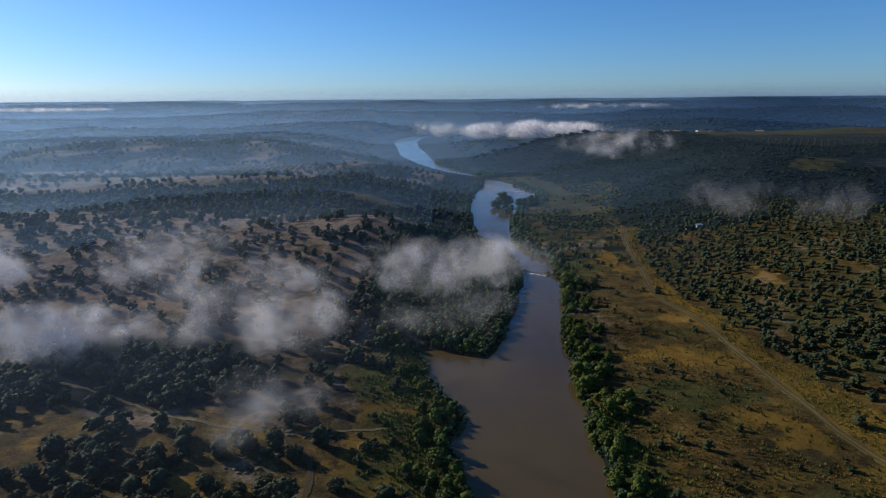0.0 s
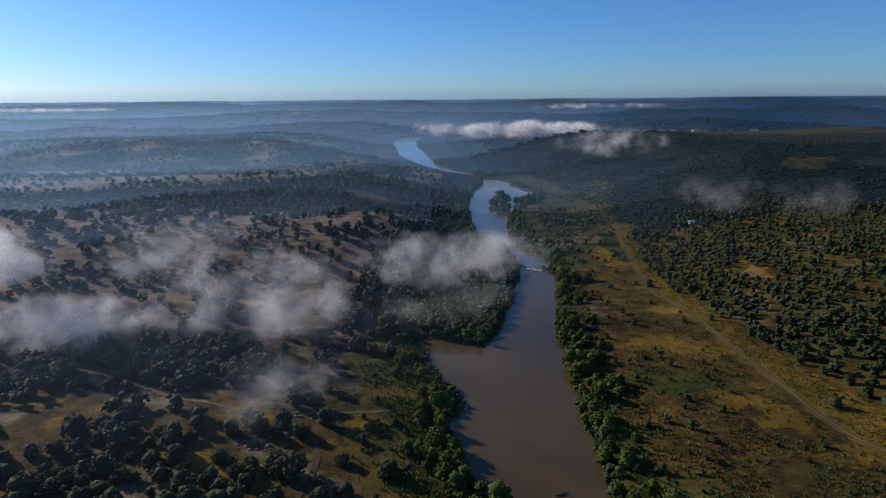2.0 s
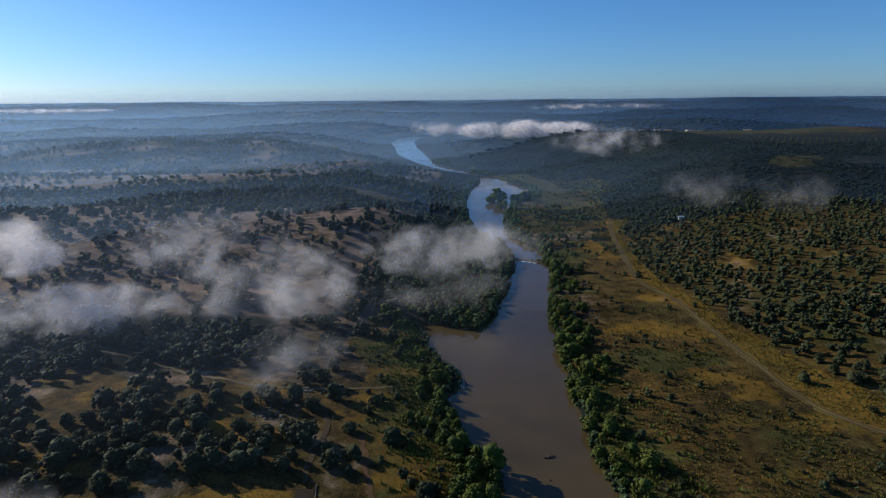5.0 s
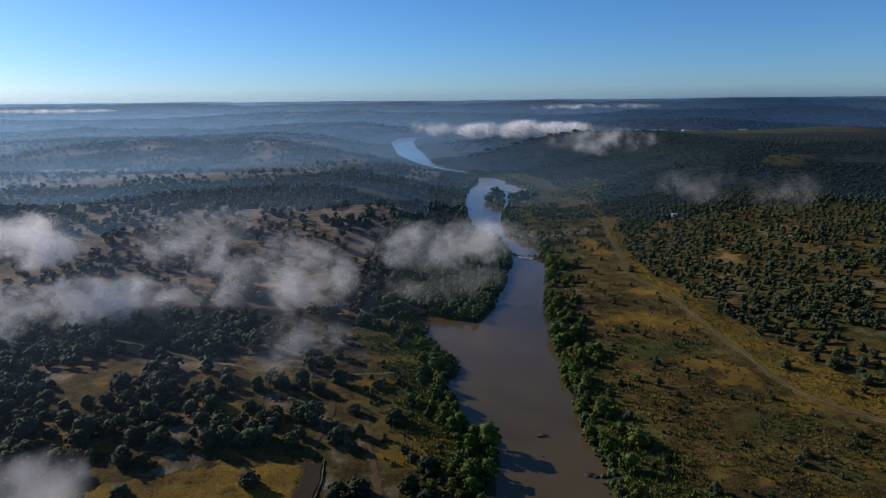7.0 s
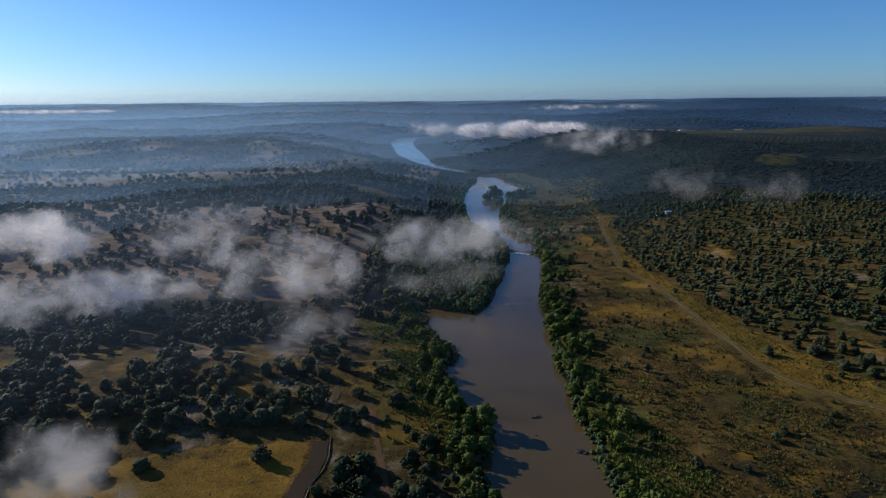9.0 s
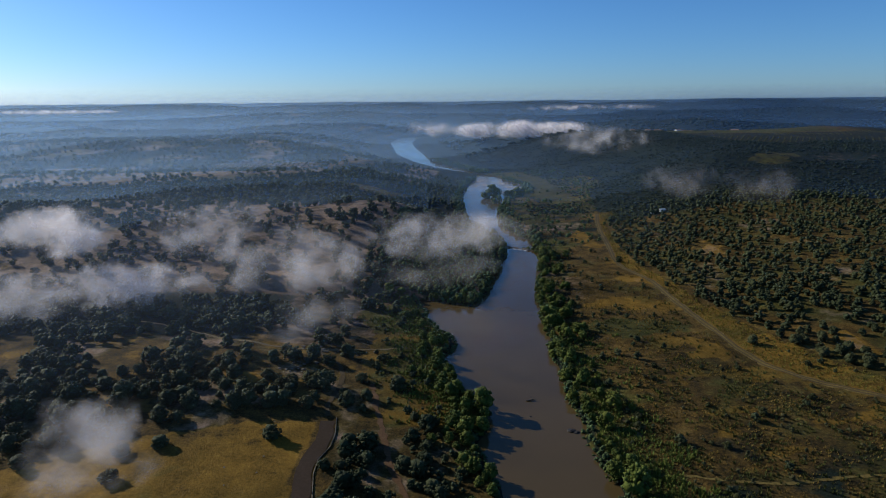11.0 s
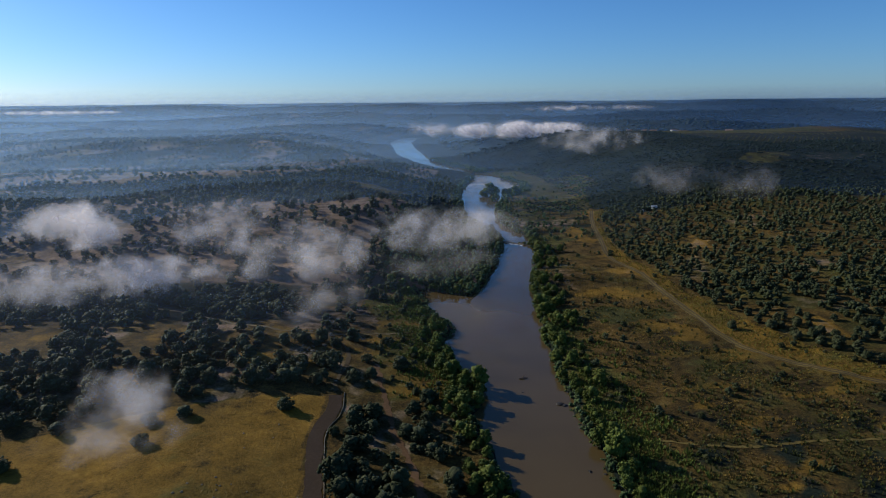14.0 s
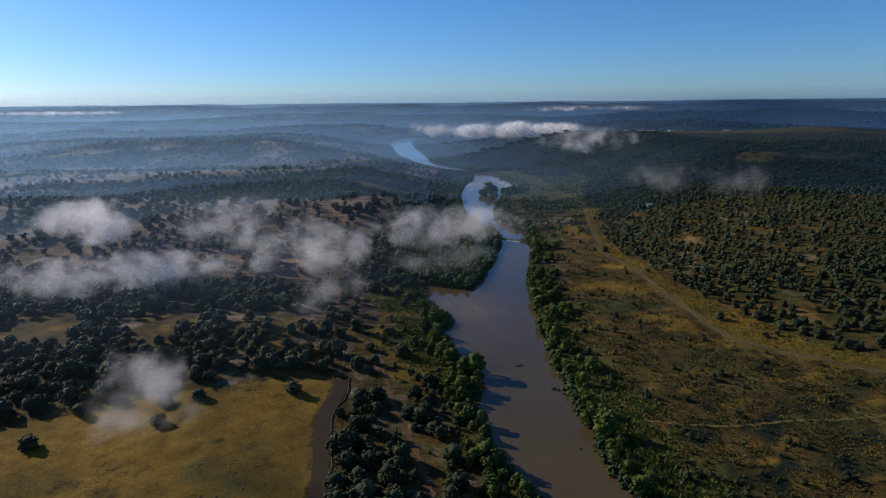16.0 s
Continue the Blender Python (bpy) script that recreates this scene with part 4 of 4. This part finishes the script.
# scrub on the right hill, and woods further off
def right_scrub(x, y):
    gap, side = river_gap(x, y)
    ok = (side > 0) & (gap > 30 - 18 * smooth(850, 900, y)) & ~inside(x, y, EASTWOOD) & ~((gap < 100) & (y < 500)) & ~inside(x, y, FLAT)
    ok &= ~plateau(x, y) & ~hill_patch(x, y, PLOUGH)
    c = 0.55 + 0.4 * waves(x, y, 90, 41, 3) + 0.3 * smooth(560, 470, y)
    c = np.where((gap < 85) & (y > 560) & (y < 700), 0.12, c)
    c = np.where(hill_patch(x, y, LAWN), 0.08, c)
    return np.where(ok, c, 0)


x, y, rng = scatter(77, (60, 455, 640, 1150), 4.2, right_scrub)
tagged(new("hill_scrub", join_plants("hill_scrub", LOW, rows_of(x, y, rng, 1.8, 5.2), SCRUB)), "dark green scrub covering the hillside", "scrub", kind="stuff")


def left_far(x, y):
    gap, side = river_gap(x, y)
    blob = waves(x, y, 110, 42, 4)
    c = 0.30 + 0.45 * blob
    c = np.where(y < 560 + 0.06 * x, 0.95, c)
    c = np.where((gap < 150) & (y < 800), 0.9 + 0.6 * blob, c)
    c = np.where(y > 730, 0.40 + 0.45 * blob, c)
    c = np.where(y < 492, 0.30 + 0.2 * blob, c)
    c = np.where((gap < 60) & (y > 800), 0, c)
    return np.where((side < 0) & (gap > 8) & ~in_box(x, y, ORCHARD) & ~inside(x, y, GLADE), c, 0)


x, y, rng = scatter(78, (-900, 452, 60, 1150), 8.8, left_far)
rx, ry, r3 = scatter(89, (-480, 440, 10, 700), 6.0, lambda x, y: np.where(inside(x + 10 * waves(x, y, 50, 75, 3), y + 8 * waves(x, y, 40, 76, 3), RIDGEWOOD) & (river_gap(x, y)[0] > 8) & ~inside(x, y, GLADE), 0.8, 0))
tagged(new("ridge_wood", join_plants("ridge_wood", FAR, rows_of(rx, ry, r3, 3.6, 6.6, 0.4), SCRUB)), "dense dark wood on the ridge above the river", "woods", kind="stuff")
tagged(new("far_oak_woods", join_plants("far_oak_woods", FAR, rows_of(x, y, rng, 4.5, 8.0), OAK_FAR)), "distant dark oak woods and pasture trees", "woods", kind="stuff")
x, y, rng = scatter(79, (-2600, 1100, 2600, 3800), 26, lambda x, y: np.where((np.abs(x) < 0.78 * y + 60) & (river_gap(x, y)[0] > 70), 0.55 + 0.5 * waves(x, y, 420, 43), 0))
tagged(new("horizon_woods", join_plants("horizon_woods", LOW, rows_of(x, y, rng, 9, 19), SCRUB)), "far woods towards the horizon", "woods", kind="stuff")

# orchard in rows on the left rise, vine rows on the right plateau
ox, oy = np.meshgrid(np.arange(ORCHARD[0] + 4, ORCHARD[2], 8.0), np.arange(ORCHARD[1] + 4, ORCHARD[3], 7.0))
rng = np.random.RandomState(50)
tagged(new("olive_orchard", join_plants("olive_orchard", FAR, rows_of(ox.ravel() + rng.uniform(-1, 1, ox.size), oy.ravel() + rng.uniform(-0.8, 0.8, ox.size), rng, 3.0, 4.2), SHRUB)),
       "small orchard trees in straight rows", "orchard", kind="stuff")
vx, vy = np.meshgrid(np.arange(150, 860, 8.5), np.arange(690, 930, 2.6))
vxx, vyy = (vx + 0.5 * (vy - 690) + 5 * np.sin(vy / 40)).ravel(), vy.ravel()
ok = plateau(vxx, vyy) & (waves(vxx, vyy, 160, 65, 2) > -0.15) & (vyy + 0.12 * (vxx - 450) < 905)
tagged(new("vine_rows", join_plants("vine_rows", TINY, rows_of(vxx[ok], vyy[ok], np.random.RandomState(51), 1.2, 2.1), SHRUB)), "rows of vines on the plateau field", "vines", kind="stuff")

# ---- mist ----
def mist_bank(x, y, z, rx, ry, rz, mat, layers=42, seed=0, label="torn bank of white morning mist above the valley"):
    """A bank of mist: many thin veils of droplets, one behind another, each gently rolling."""
    size = np.array([rx, ry, rz], float)
    n = np.array([0.30, -0.76, 0.42 + 0.08 * math.sin(seed * 2.1)])
    n /= np.linalg.norm(n)
    a = np.cross((0.0, 0.0, 1.0), n)
    a /= np.linalg.norm(a)
    b = np.cross(n, a)
    reach = [float(np.linalg.norm(size * v)) for v in (n, a, b)]
    u, v = np.meshgrid(np.linspace(-1, 1, 21), np.linspace(-1, 1, 21))
    quads = grid_faces(21, 21)
    vv, ff, at = [], [], 0
    for k in range(layers):
        ph = seed * 1.3 + k * 0.8
        d = reach[0] * (-0.95 + 1.9 * k / (layers - 1)) + 0.05 * reach[0] * (np.sin(u * 4 + ph) * np.cos(v * 3.3 + 1.7 * ph) + 0.4 * np.sin(u * 9 - ph + v * 5))
        p = (d[..., None] * n + (u * reach[1])[..., None] * a + (v * reach[2])[..., None] * b).reshape(-1, 3) / size
        keep = (np.linalg.norm(p, axis=1) < 1.06)[quads].all(1)
        if not keep.any():
            continue
        vv.append(p)
        ff.append(quads[keep] + at)
        at += len(p)
    ob = tagged(new("mist_bank", mesh_from("mist_bank", np.concatenate(vv), np.concatenate(ff), mat, True)), label, "mist", kind="stuff")
    ob.matrix_basis = pose(x, y, z) @ Matrix.Diagonal((rx, ry, rz, 1))
    return ob


MIST, THIN, BROAD = mist_material("mist", 0.25, 28.0, 1.25, 0.42), mist_material("thin_mist", 0.15, 24.0), mist_material("broad_mist", 0.9, 70.0, 0.7, 0.25)
THICK = mist_material("thick_mist", 0.36, 26.0, 1.2, 0.34)
FAINT = mist_material("faint_mist", 0.085, 24.0)
DENSE, FARMIST = mist_material("dense_mist", 0.24, 26.0, 1.25, 0.36), mist_material("far_mist", 0.45, 60.0, 1.1, 0.36)
for k, (x, y, z, rx, ry, rz, mat) in enumerate((
        (3, 295, 30, 60, 36, 17, DENSE),
        (-122, 276, 37, 50, 34, 20, MIST), (-46, 196, 36, 30, 22, 14, THIN), (-86, 224, 30, 40, 26, 14, THIN), (-168, 232, 19, 64, 30, 13, THICK),
        (-203, 250, 44, 34, 24, 16, THICK), (-48, 142, 33, 22, 15, 13, FAINT), (-92, 74, 27, 20, 14, 11, MIST), (-98, 76, 14, 26, 17, 7, FAINT), (-195, 208, 22, 50, 28, 13, MIST), (-75, 262, 31, 40, 24, 14, THIN), (6, 266, 15, 48, 30, 9, FAINT),
        (168, 352, 54, 30, 22, 16, FAINT), (213, 334, 53, 30, 22, 17, FAINT),
        (175, 1170, 52, 170, 40, 24, BROAD), (196, 700, 60, 80, 44, 20, MIST), (-15, 1300, 50, 58, 28, 24, FARMIST), (430, 2100, 84, 170, 20, 14, FARMIST), (640, 2100, 84, 140, 18, 12, FARMIST), (-1250, 1950, 86, 300, 45, 9, BROAD))):
    mist_bank(x, y, z, rx, ry, rz, mat, 18, k)


# ---- rocks, driftwood, stones ----
def rock_mesh(seed, mat, rough=0.22):
    rng = np.random.RandomState(seed)
    bm = bmesh.new()
    bmesh.ops.create_icosphere(bm, subdivisions=2, radius=1.0)
    off = rng.uniform(0, 50, 3)
    for v in bm.verts:
        n = noise.noise(v.co * 1.3 + Vector(off)) * 1.6 * rough + noise.noise(v.co * 3.1 + Vector(off)) * rough
        v.co *= 1 + n
        v.co.z *= 0.62
    me = bpy.data.meshes.new("rock")
    bm.to_mesh(me)
    bm.free()
    me.materials.append(mat)
    return me


ROCKS, WET = [rock_mesh(k, DRYSTONE) for k in range(4)], [rock_mesh(k, WETROCK) for k in range(4)]
rng = np.random.RandomState(8)
for k in range(16):
    t = k / 15
    x, y = 52 + 23 * t + rng.uniform(-1, 1), 384 - 15 * t + rng.uniform(-2.2, 2.2)
    ob = tagged(new("rock", ROCKS[k % 4]), "grey boulder of the low rock weir across the river", "rock", "rocks of the weir")
    s = rng.uniform(0.7, 1.7)
    ob.matrix_basis = pose(x, y, 0.05, 0, 0, rng.uniform(0, 360)) @ Matrix.Diagonal((s * 1.3, s, s * 0.8, 1))
fx = np.linspace(55, 65, 30)
foam_v = np.stack([np.stack([fx, 381.5 - 15 * (fx - 52) / 23 + d * (1 + 0.5 * np.sin(fx * 1.7)), 0.05 + 0 * fx], -1) for d in (0.0, -0.7, -1.5)], 0)
tagged(new("rapid", mesh_from("rapid", foam_v.reshape(-1, 3), grid_faces(3, 30), FOAM, True)), "thin line of white broken water below the weir", "water", kind="structure")
for k in range(26):
    x, y = rng.uniform(-76, -52), rng.uniform(44, 66)
    if k > 21:
        x, y = rng.uniform(-66, -52), rng.uniform(78, 100)
    s = rng.uniform(0.2, 0.36)
    ob = tagged(new("field_stone", ROCKS[k % 4]), "small pale stone lying in the dry field", "stone", "stones in the field")
    ob.matrix_basis = pose(x, y, float(ground_z(x, y)) + 0.1, 0, 0, 77 * k) @ Matrix.Diagonal((s * 1.2, s, s, 1))
for k, (x, y, s) in enumerate(((43.6, 118, 1.3), (45.0, 117, 0.9), (44.2, 76, 0.6), (48.5, 74.5, 0.5), (31, 128, 0.4))):
    ob = tagged(new("river_rock", WET[k % 4]), "dark wet rock breaking the river surface", "rock")
    ob.matrix_basis = pose(x, y, 0.0, 0, 0, 50 * k) @ Matrix.Diagonal((s * 1.3, s, s * 0.7, 1))


def log_mesh(seed, length, thick):
    rng = np.random.RandomState(seed)
    vv, ff = [], []
    for k in range(9):
        t = k / 8
        r = thick * (1 - 0.6 * t)
        c = (length * (t - 0.5), 0.25 * math.sin(4 * t + seed), 0.12 + 0.15 * math.sin(2.5 * t))
        vv.extend([(c[0], c[1] + r * math.cos(j * 0.8976), c[2] + r * math.sin(j * 0.8976)) for j in range(7)])
        if k:
            ff.extend([((k - 1) * 7 + j, (k - 1) * 7 + (j + 1) % 7, k * 7 + (j + 1) % 7, k * 7 + j) for j in range(7)])
    return mesh_from("log", np.array(vv), np.array(ff), BARK, True)


snag = tagged(new("driftwood"), "stranded driftwood with bare branches in the river", "driftwood")
snag.matrix_basis = pose(33, 140, 0, 0, 0, 20)
part("log", log_mesh(3, 3.6, 0.28), snag)
for a, tilt in ((40, 28), (-50, 40), (100, 55)):
    b = part("branch", log_mesh(a + 90, 1.9, 0.10), snag)
    b.matrix_basis = pose(0.3 * math.cos(a), 0.1, 0.5, 0, -tilt, a)

# ---- low dry-stone wall along the road, rubble on the bank ----
def wall_mesh(line, half, high, seed):
    pts = np.array(line, float)
    s = np.concatenate([[0], np.cumsum(np.hypot(*np.diff(pts, axis=0).T))])
    q = np.arange(0, s[-1], 0.7)
    cx, cy = np.interp(q, s, pts[:, 0]), np.interp(q, s, pts[:, 1])
    tx, ty = np.gradient(cx), np.gradient(cy)
    ln = np.hypot(tx, ty)
    nx, ny = -ty / ln, tx / ln
    rng = np.random.RandomState(seed)
    rows = []
    for w, h in ((-half, -0.3), (-half * 0.8, 0.9), (half * 0.8, 0.9), (half, -0.3)):
        j = 1 + 0.3 * rng.uniform(-1, 1, len(q))
        x, y = cx + nx * w * j, cy + ny * w * j
        rows.append(np.stack([x, y, ground_z(x, y) + np.where(h > 0, high * j, h)], -1))
    v = np.stack(rows, 1)
    return mesh_from("wall", v.reshape(-1, 3), grid_faces(len(q), 4), DRYSTONE)


tagged(new("field_wall", wall_mesh([(x + 3.0, y) for x, y in ROADLINE[1:]], 0.13, 0.3, 2)), "low pale dry-stone wall beside the earth road", "wall", kind="structure")
for k in range(60):
    x, y = (rng.uniform(-64, -49), rng.uniform(150, 172)) if k < 30 else (rng.uniform(-66, -28), rng.normal(178.5, 1.6))
    s = rng.uniform(0.3, 0.75)
    ob = tagged(new("bank_stone", ROCKS[k % 4]), "pale stone lying on the dry bank", "stone", "stones on the bank")
    ob.matrix_basis = pose(x, y, float(ground_z(x, y)) + 0.1, 0, 0, 61 * k) @ Matrix.Diagonal((s * 1.4, s, s, 1))


# ---- farm sheds ----
def box_mesh(name, lo, hi, mat):
    bm = bmesh.new()
    bmesh.ops.create_cube(bm, size=1.0)
    for v in bm.verts:
        v.co = [lo[i] + (v.co[i] + 0.5) * (hi[i] - lo[i]) for i in range(3)]
    me = bpy.data.meshes.new(name)
    bm.to_mesh(me)
    bm.free()
    me.materials.append(mat)
    return me


def shed(x, y, turn, long, wide, high, roof_mat, label):
    """A gabled farm building: walls with gables, two roof slopes, a door, small windows."""
    root = tagged(new("farm_shed"), label, "building", "farm sheds")
    root.matrix_basis = pose(x, y, float(ground_z(x, y)) - 0.2, 0, 0, turn)
    a, b, ridge = long / 2, wide / 2, high + wide * 0.22
    v = [(-a, -b, 0), (a, -b, 0), (a, b, 0), (-a, b, 0), (-a, -b, high), (a, -b, high), (a, b, high), (-a, b, high), (-a, 0, ridge), (a, 0, ridge)]
    me = bpy.data.meshes.new("wall")
    me.from_pydata(v, [], [(0, 1, 5, 4), (2, 3, 7, 6), (1, 2, 6, 9, 5), (3, 0, 4, 8, 7)])
    me.materials.append(LIME)
    part("wall", me, root)
    for sgn in (-1, 1):
        rv = [(-a - 0.3, sgn * (b + 0.35), high - 0.12), (a + 0.3, sgn * (b + 0.35), high - 0.12), (a + 0.3, 0, ridge + 0.06), (-a - 0.3, 0, ridge + 0.06)]
        rv += [(p, q, r + 0.14) for p, q, r in rv]
        me = bpy.data.meshes.new("roof")
        me.from_pydata(rv, [], [(3, 2, 1, 0), (4, 5, 6, 7), (0, 1, 5, 4), (1, 2, 6, 5), (2, 3, 7, 6), (3, 0, 4, 7)])
        me.materials.append(roof_mat)
        part("roof", me, root)
    part("door", box_mesh("door", (-0.6, -b - 0.06, 0.2), (0.6, -b + 0.05, 2.25), DARKWOOD), root)
    for wx in (-a * 0.6, a * 0.6):
        part("window", box_mesh("window", (wx - 0.45, -b - 0.05, 1.1), (wx + 0.45, -b + 0.05, 2.0), DARKWOOD), root)
    return root


shed(196, 460, 12, 5, 3.0, 2.0, LIME, "white farm shed with a pale sheet roof among trees")
shed(187, 458, -8, 3, 2.4, 1.9, LIME, "small white farm shed with a pale sheet roof")
rng = np.random.RandomState(9)
for k in range(9):
    shed(380 + 22 * k + rng.uniform(-6, 6), 1120 + rng.uniform(-30, 30), rng.uniform(-40, 40), rng.uniform(8, 14), 7, 3.4, TILE, "distant white farmhouse with a tiled roof on the plateau")

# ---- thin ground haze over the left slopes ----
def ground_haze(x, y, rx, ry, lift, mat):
    """Haze painted as a faint blue-tinted sheet a few metres above the slope."""
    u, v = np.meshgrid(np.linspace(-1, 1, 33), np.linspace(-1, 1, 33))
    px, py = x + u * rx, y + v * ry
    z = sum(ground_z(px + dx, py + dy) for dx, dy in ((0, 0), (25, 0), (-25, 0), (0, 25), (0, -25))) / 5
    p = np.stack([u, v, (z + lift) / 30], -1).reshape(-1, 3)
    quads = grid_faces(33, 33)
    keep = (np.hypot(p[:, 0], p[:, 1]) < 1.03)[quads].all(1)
    ob = tagged(new("ground_haze", mesh_from("ground_haze", p, quads[keep], mat, True)), "blue-tinted sheet painting in faint haze over the slope", "haze", kind="stuff")
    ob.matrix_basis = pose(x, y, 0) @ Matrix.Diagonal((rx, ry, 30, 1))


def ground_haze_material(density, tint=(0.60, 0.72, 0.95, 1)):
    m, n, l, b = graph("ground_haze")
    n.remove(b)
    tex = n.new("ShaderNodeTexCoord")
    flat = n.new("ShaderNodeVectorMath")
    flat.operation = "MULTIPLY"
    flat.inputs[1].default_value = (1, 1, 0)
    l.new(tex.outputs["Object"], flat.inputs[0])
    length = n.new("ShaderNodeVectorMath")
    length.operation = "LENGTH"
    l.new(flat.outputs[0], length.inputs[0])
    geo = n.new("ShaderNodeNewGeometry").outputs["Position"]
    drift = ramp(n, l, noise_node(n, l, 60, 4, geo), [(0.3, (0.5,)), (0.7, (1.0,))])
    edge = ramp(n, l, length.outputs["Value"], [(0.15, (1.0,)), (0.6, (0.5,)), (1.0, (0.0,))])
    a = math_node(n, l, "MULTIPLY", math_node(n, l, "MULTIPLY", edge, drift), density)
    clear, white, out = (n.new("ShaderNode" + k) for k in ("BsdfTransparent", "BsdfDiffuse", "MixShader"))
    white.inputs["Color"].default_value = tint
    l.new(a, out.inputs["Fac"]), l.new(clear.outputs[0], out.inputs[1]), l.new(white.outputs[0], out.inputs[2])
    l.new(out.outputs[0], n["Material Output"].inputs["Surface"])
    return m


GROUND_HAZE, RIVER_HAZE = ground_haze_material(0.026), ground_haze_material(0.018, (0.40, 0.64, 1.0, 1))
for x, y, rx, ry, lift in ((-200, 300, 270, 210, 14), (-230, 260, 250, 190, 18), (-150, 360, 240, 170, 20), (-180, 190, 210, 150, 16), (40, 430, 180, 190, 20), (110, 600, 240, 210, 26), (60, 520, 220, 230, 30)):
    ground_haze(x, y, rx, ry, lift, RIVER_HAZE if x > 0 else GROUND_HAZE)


# ---- haze in the far valleys ----
def haze_veil(radius, top, density, sides, seed):
    """Haze painted as a blue sheet across the valley, denser sunwards, thinning upwards."""
    m, n, l, b = graph("haze")
    n.remove(b)
    tex = n.new("ShaderNodeTexCoord")
    xyz = n.new("ShaderNodeSeparateXYZ")
    l.new(tex.outputs["Object"], xyz.inputs[0])
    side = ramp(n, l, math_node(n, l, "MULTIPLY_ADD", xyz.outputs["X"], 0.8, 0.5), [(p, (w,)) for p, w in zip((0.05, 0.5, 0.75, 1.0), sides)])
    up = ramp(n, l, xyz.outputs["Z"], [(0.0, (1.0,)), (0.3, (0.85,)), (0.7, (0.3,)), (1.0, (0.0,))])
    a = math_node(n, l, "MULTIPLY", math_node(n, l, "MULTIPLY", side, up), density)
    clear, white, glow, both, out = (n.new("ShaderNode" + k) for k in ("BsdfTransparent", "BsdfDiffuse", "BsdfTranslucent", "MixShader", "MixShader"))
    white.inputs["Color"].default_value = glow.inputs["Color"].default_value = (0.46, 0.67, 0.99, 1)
    l.new(white.outputs[0], both.inputs[1]), l.new(glow.outputs[0], both.inputs[2])
    l.new(a, out.inputs["Fac"]), l.new(clear.outputs[0], out.inputs[1]), l.new(both.outputs[0], out.inputs[2])
    l.new(out.outputs[0], n["Material Output"].inputs["Surface"])
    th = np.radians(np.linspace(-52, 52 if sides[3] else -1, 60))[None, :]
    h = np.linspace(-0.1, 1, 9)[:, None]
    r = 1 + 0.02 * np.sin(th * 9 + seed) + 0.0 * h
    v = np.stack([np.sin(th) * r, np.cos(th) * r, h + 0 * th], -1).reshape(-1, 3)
    ob = tagged(new("haze", mesh_from("haze", v, grid_faces(9, 60), m, True)), "blue-tinted sheet painting in haze over far valleys", "haze", kind="stuff")
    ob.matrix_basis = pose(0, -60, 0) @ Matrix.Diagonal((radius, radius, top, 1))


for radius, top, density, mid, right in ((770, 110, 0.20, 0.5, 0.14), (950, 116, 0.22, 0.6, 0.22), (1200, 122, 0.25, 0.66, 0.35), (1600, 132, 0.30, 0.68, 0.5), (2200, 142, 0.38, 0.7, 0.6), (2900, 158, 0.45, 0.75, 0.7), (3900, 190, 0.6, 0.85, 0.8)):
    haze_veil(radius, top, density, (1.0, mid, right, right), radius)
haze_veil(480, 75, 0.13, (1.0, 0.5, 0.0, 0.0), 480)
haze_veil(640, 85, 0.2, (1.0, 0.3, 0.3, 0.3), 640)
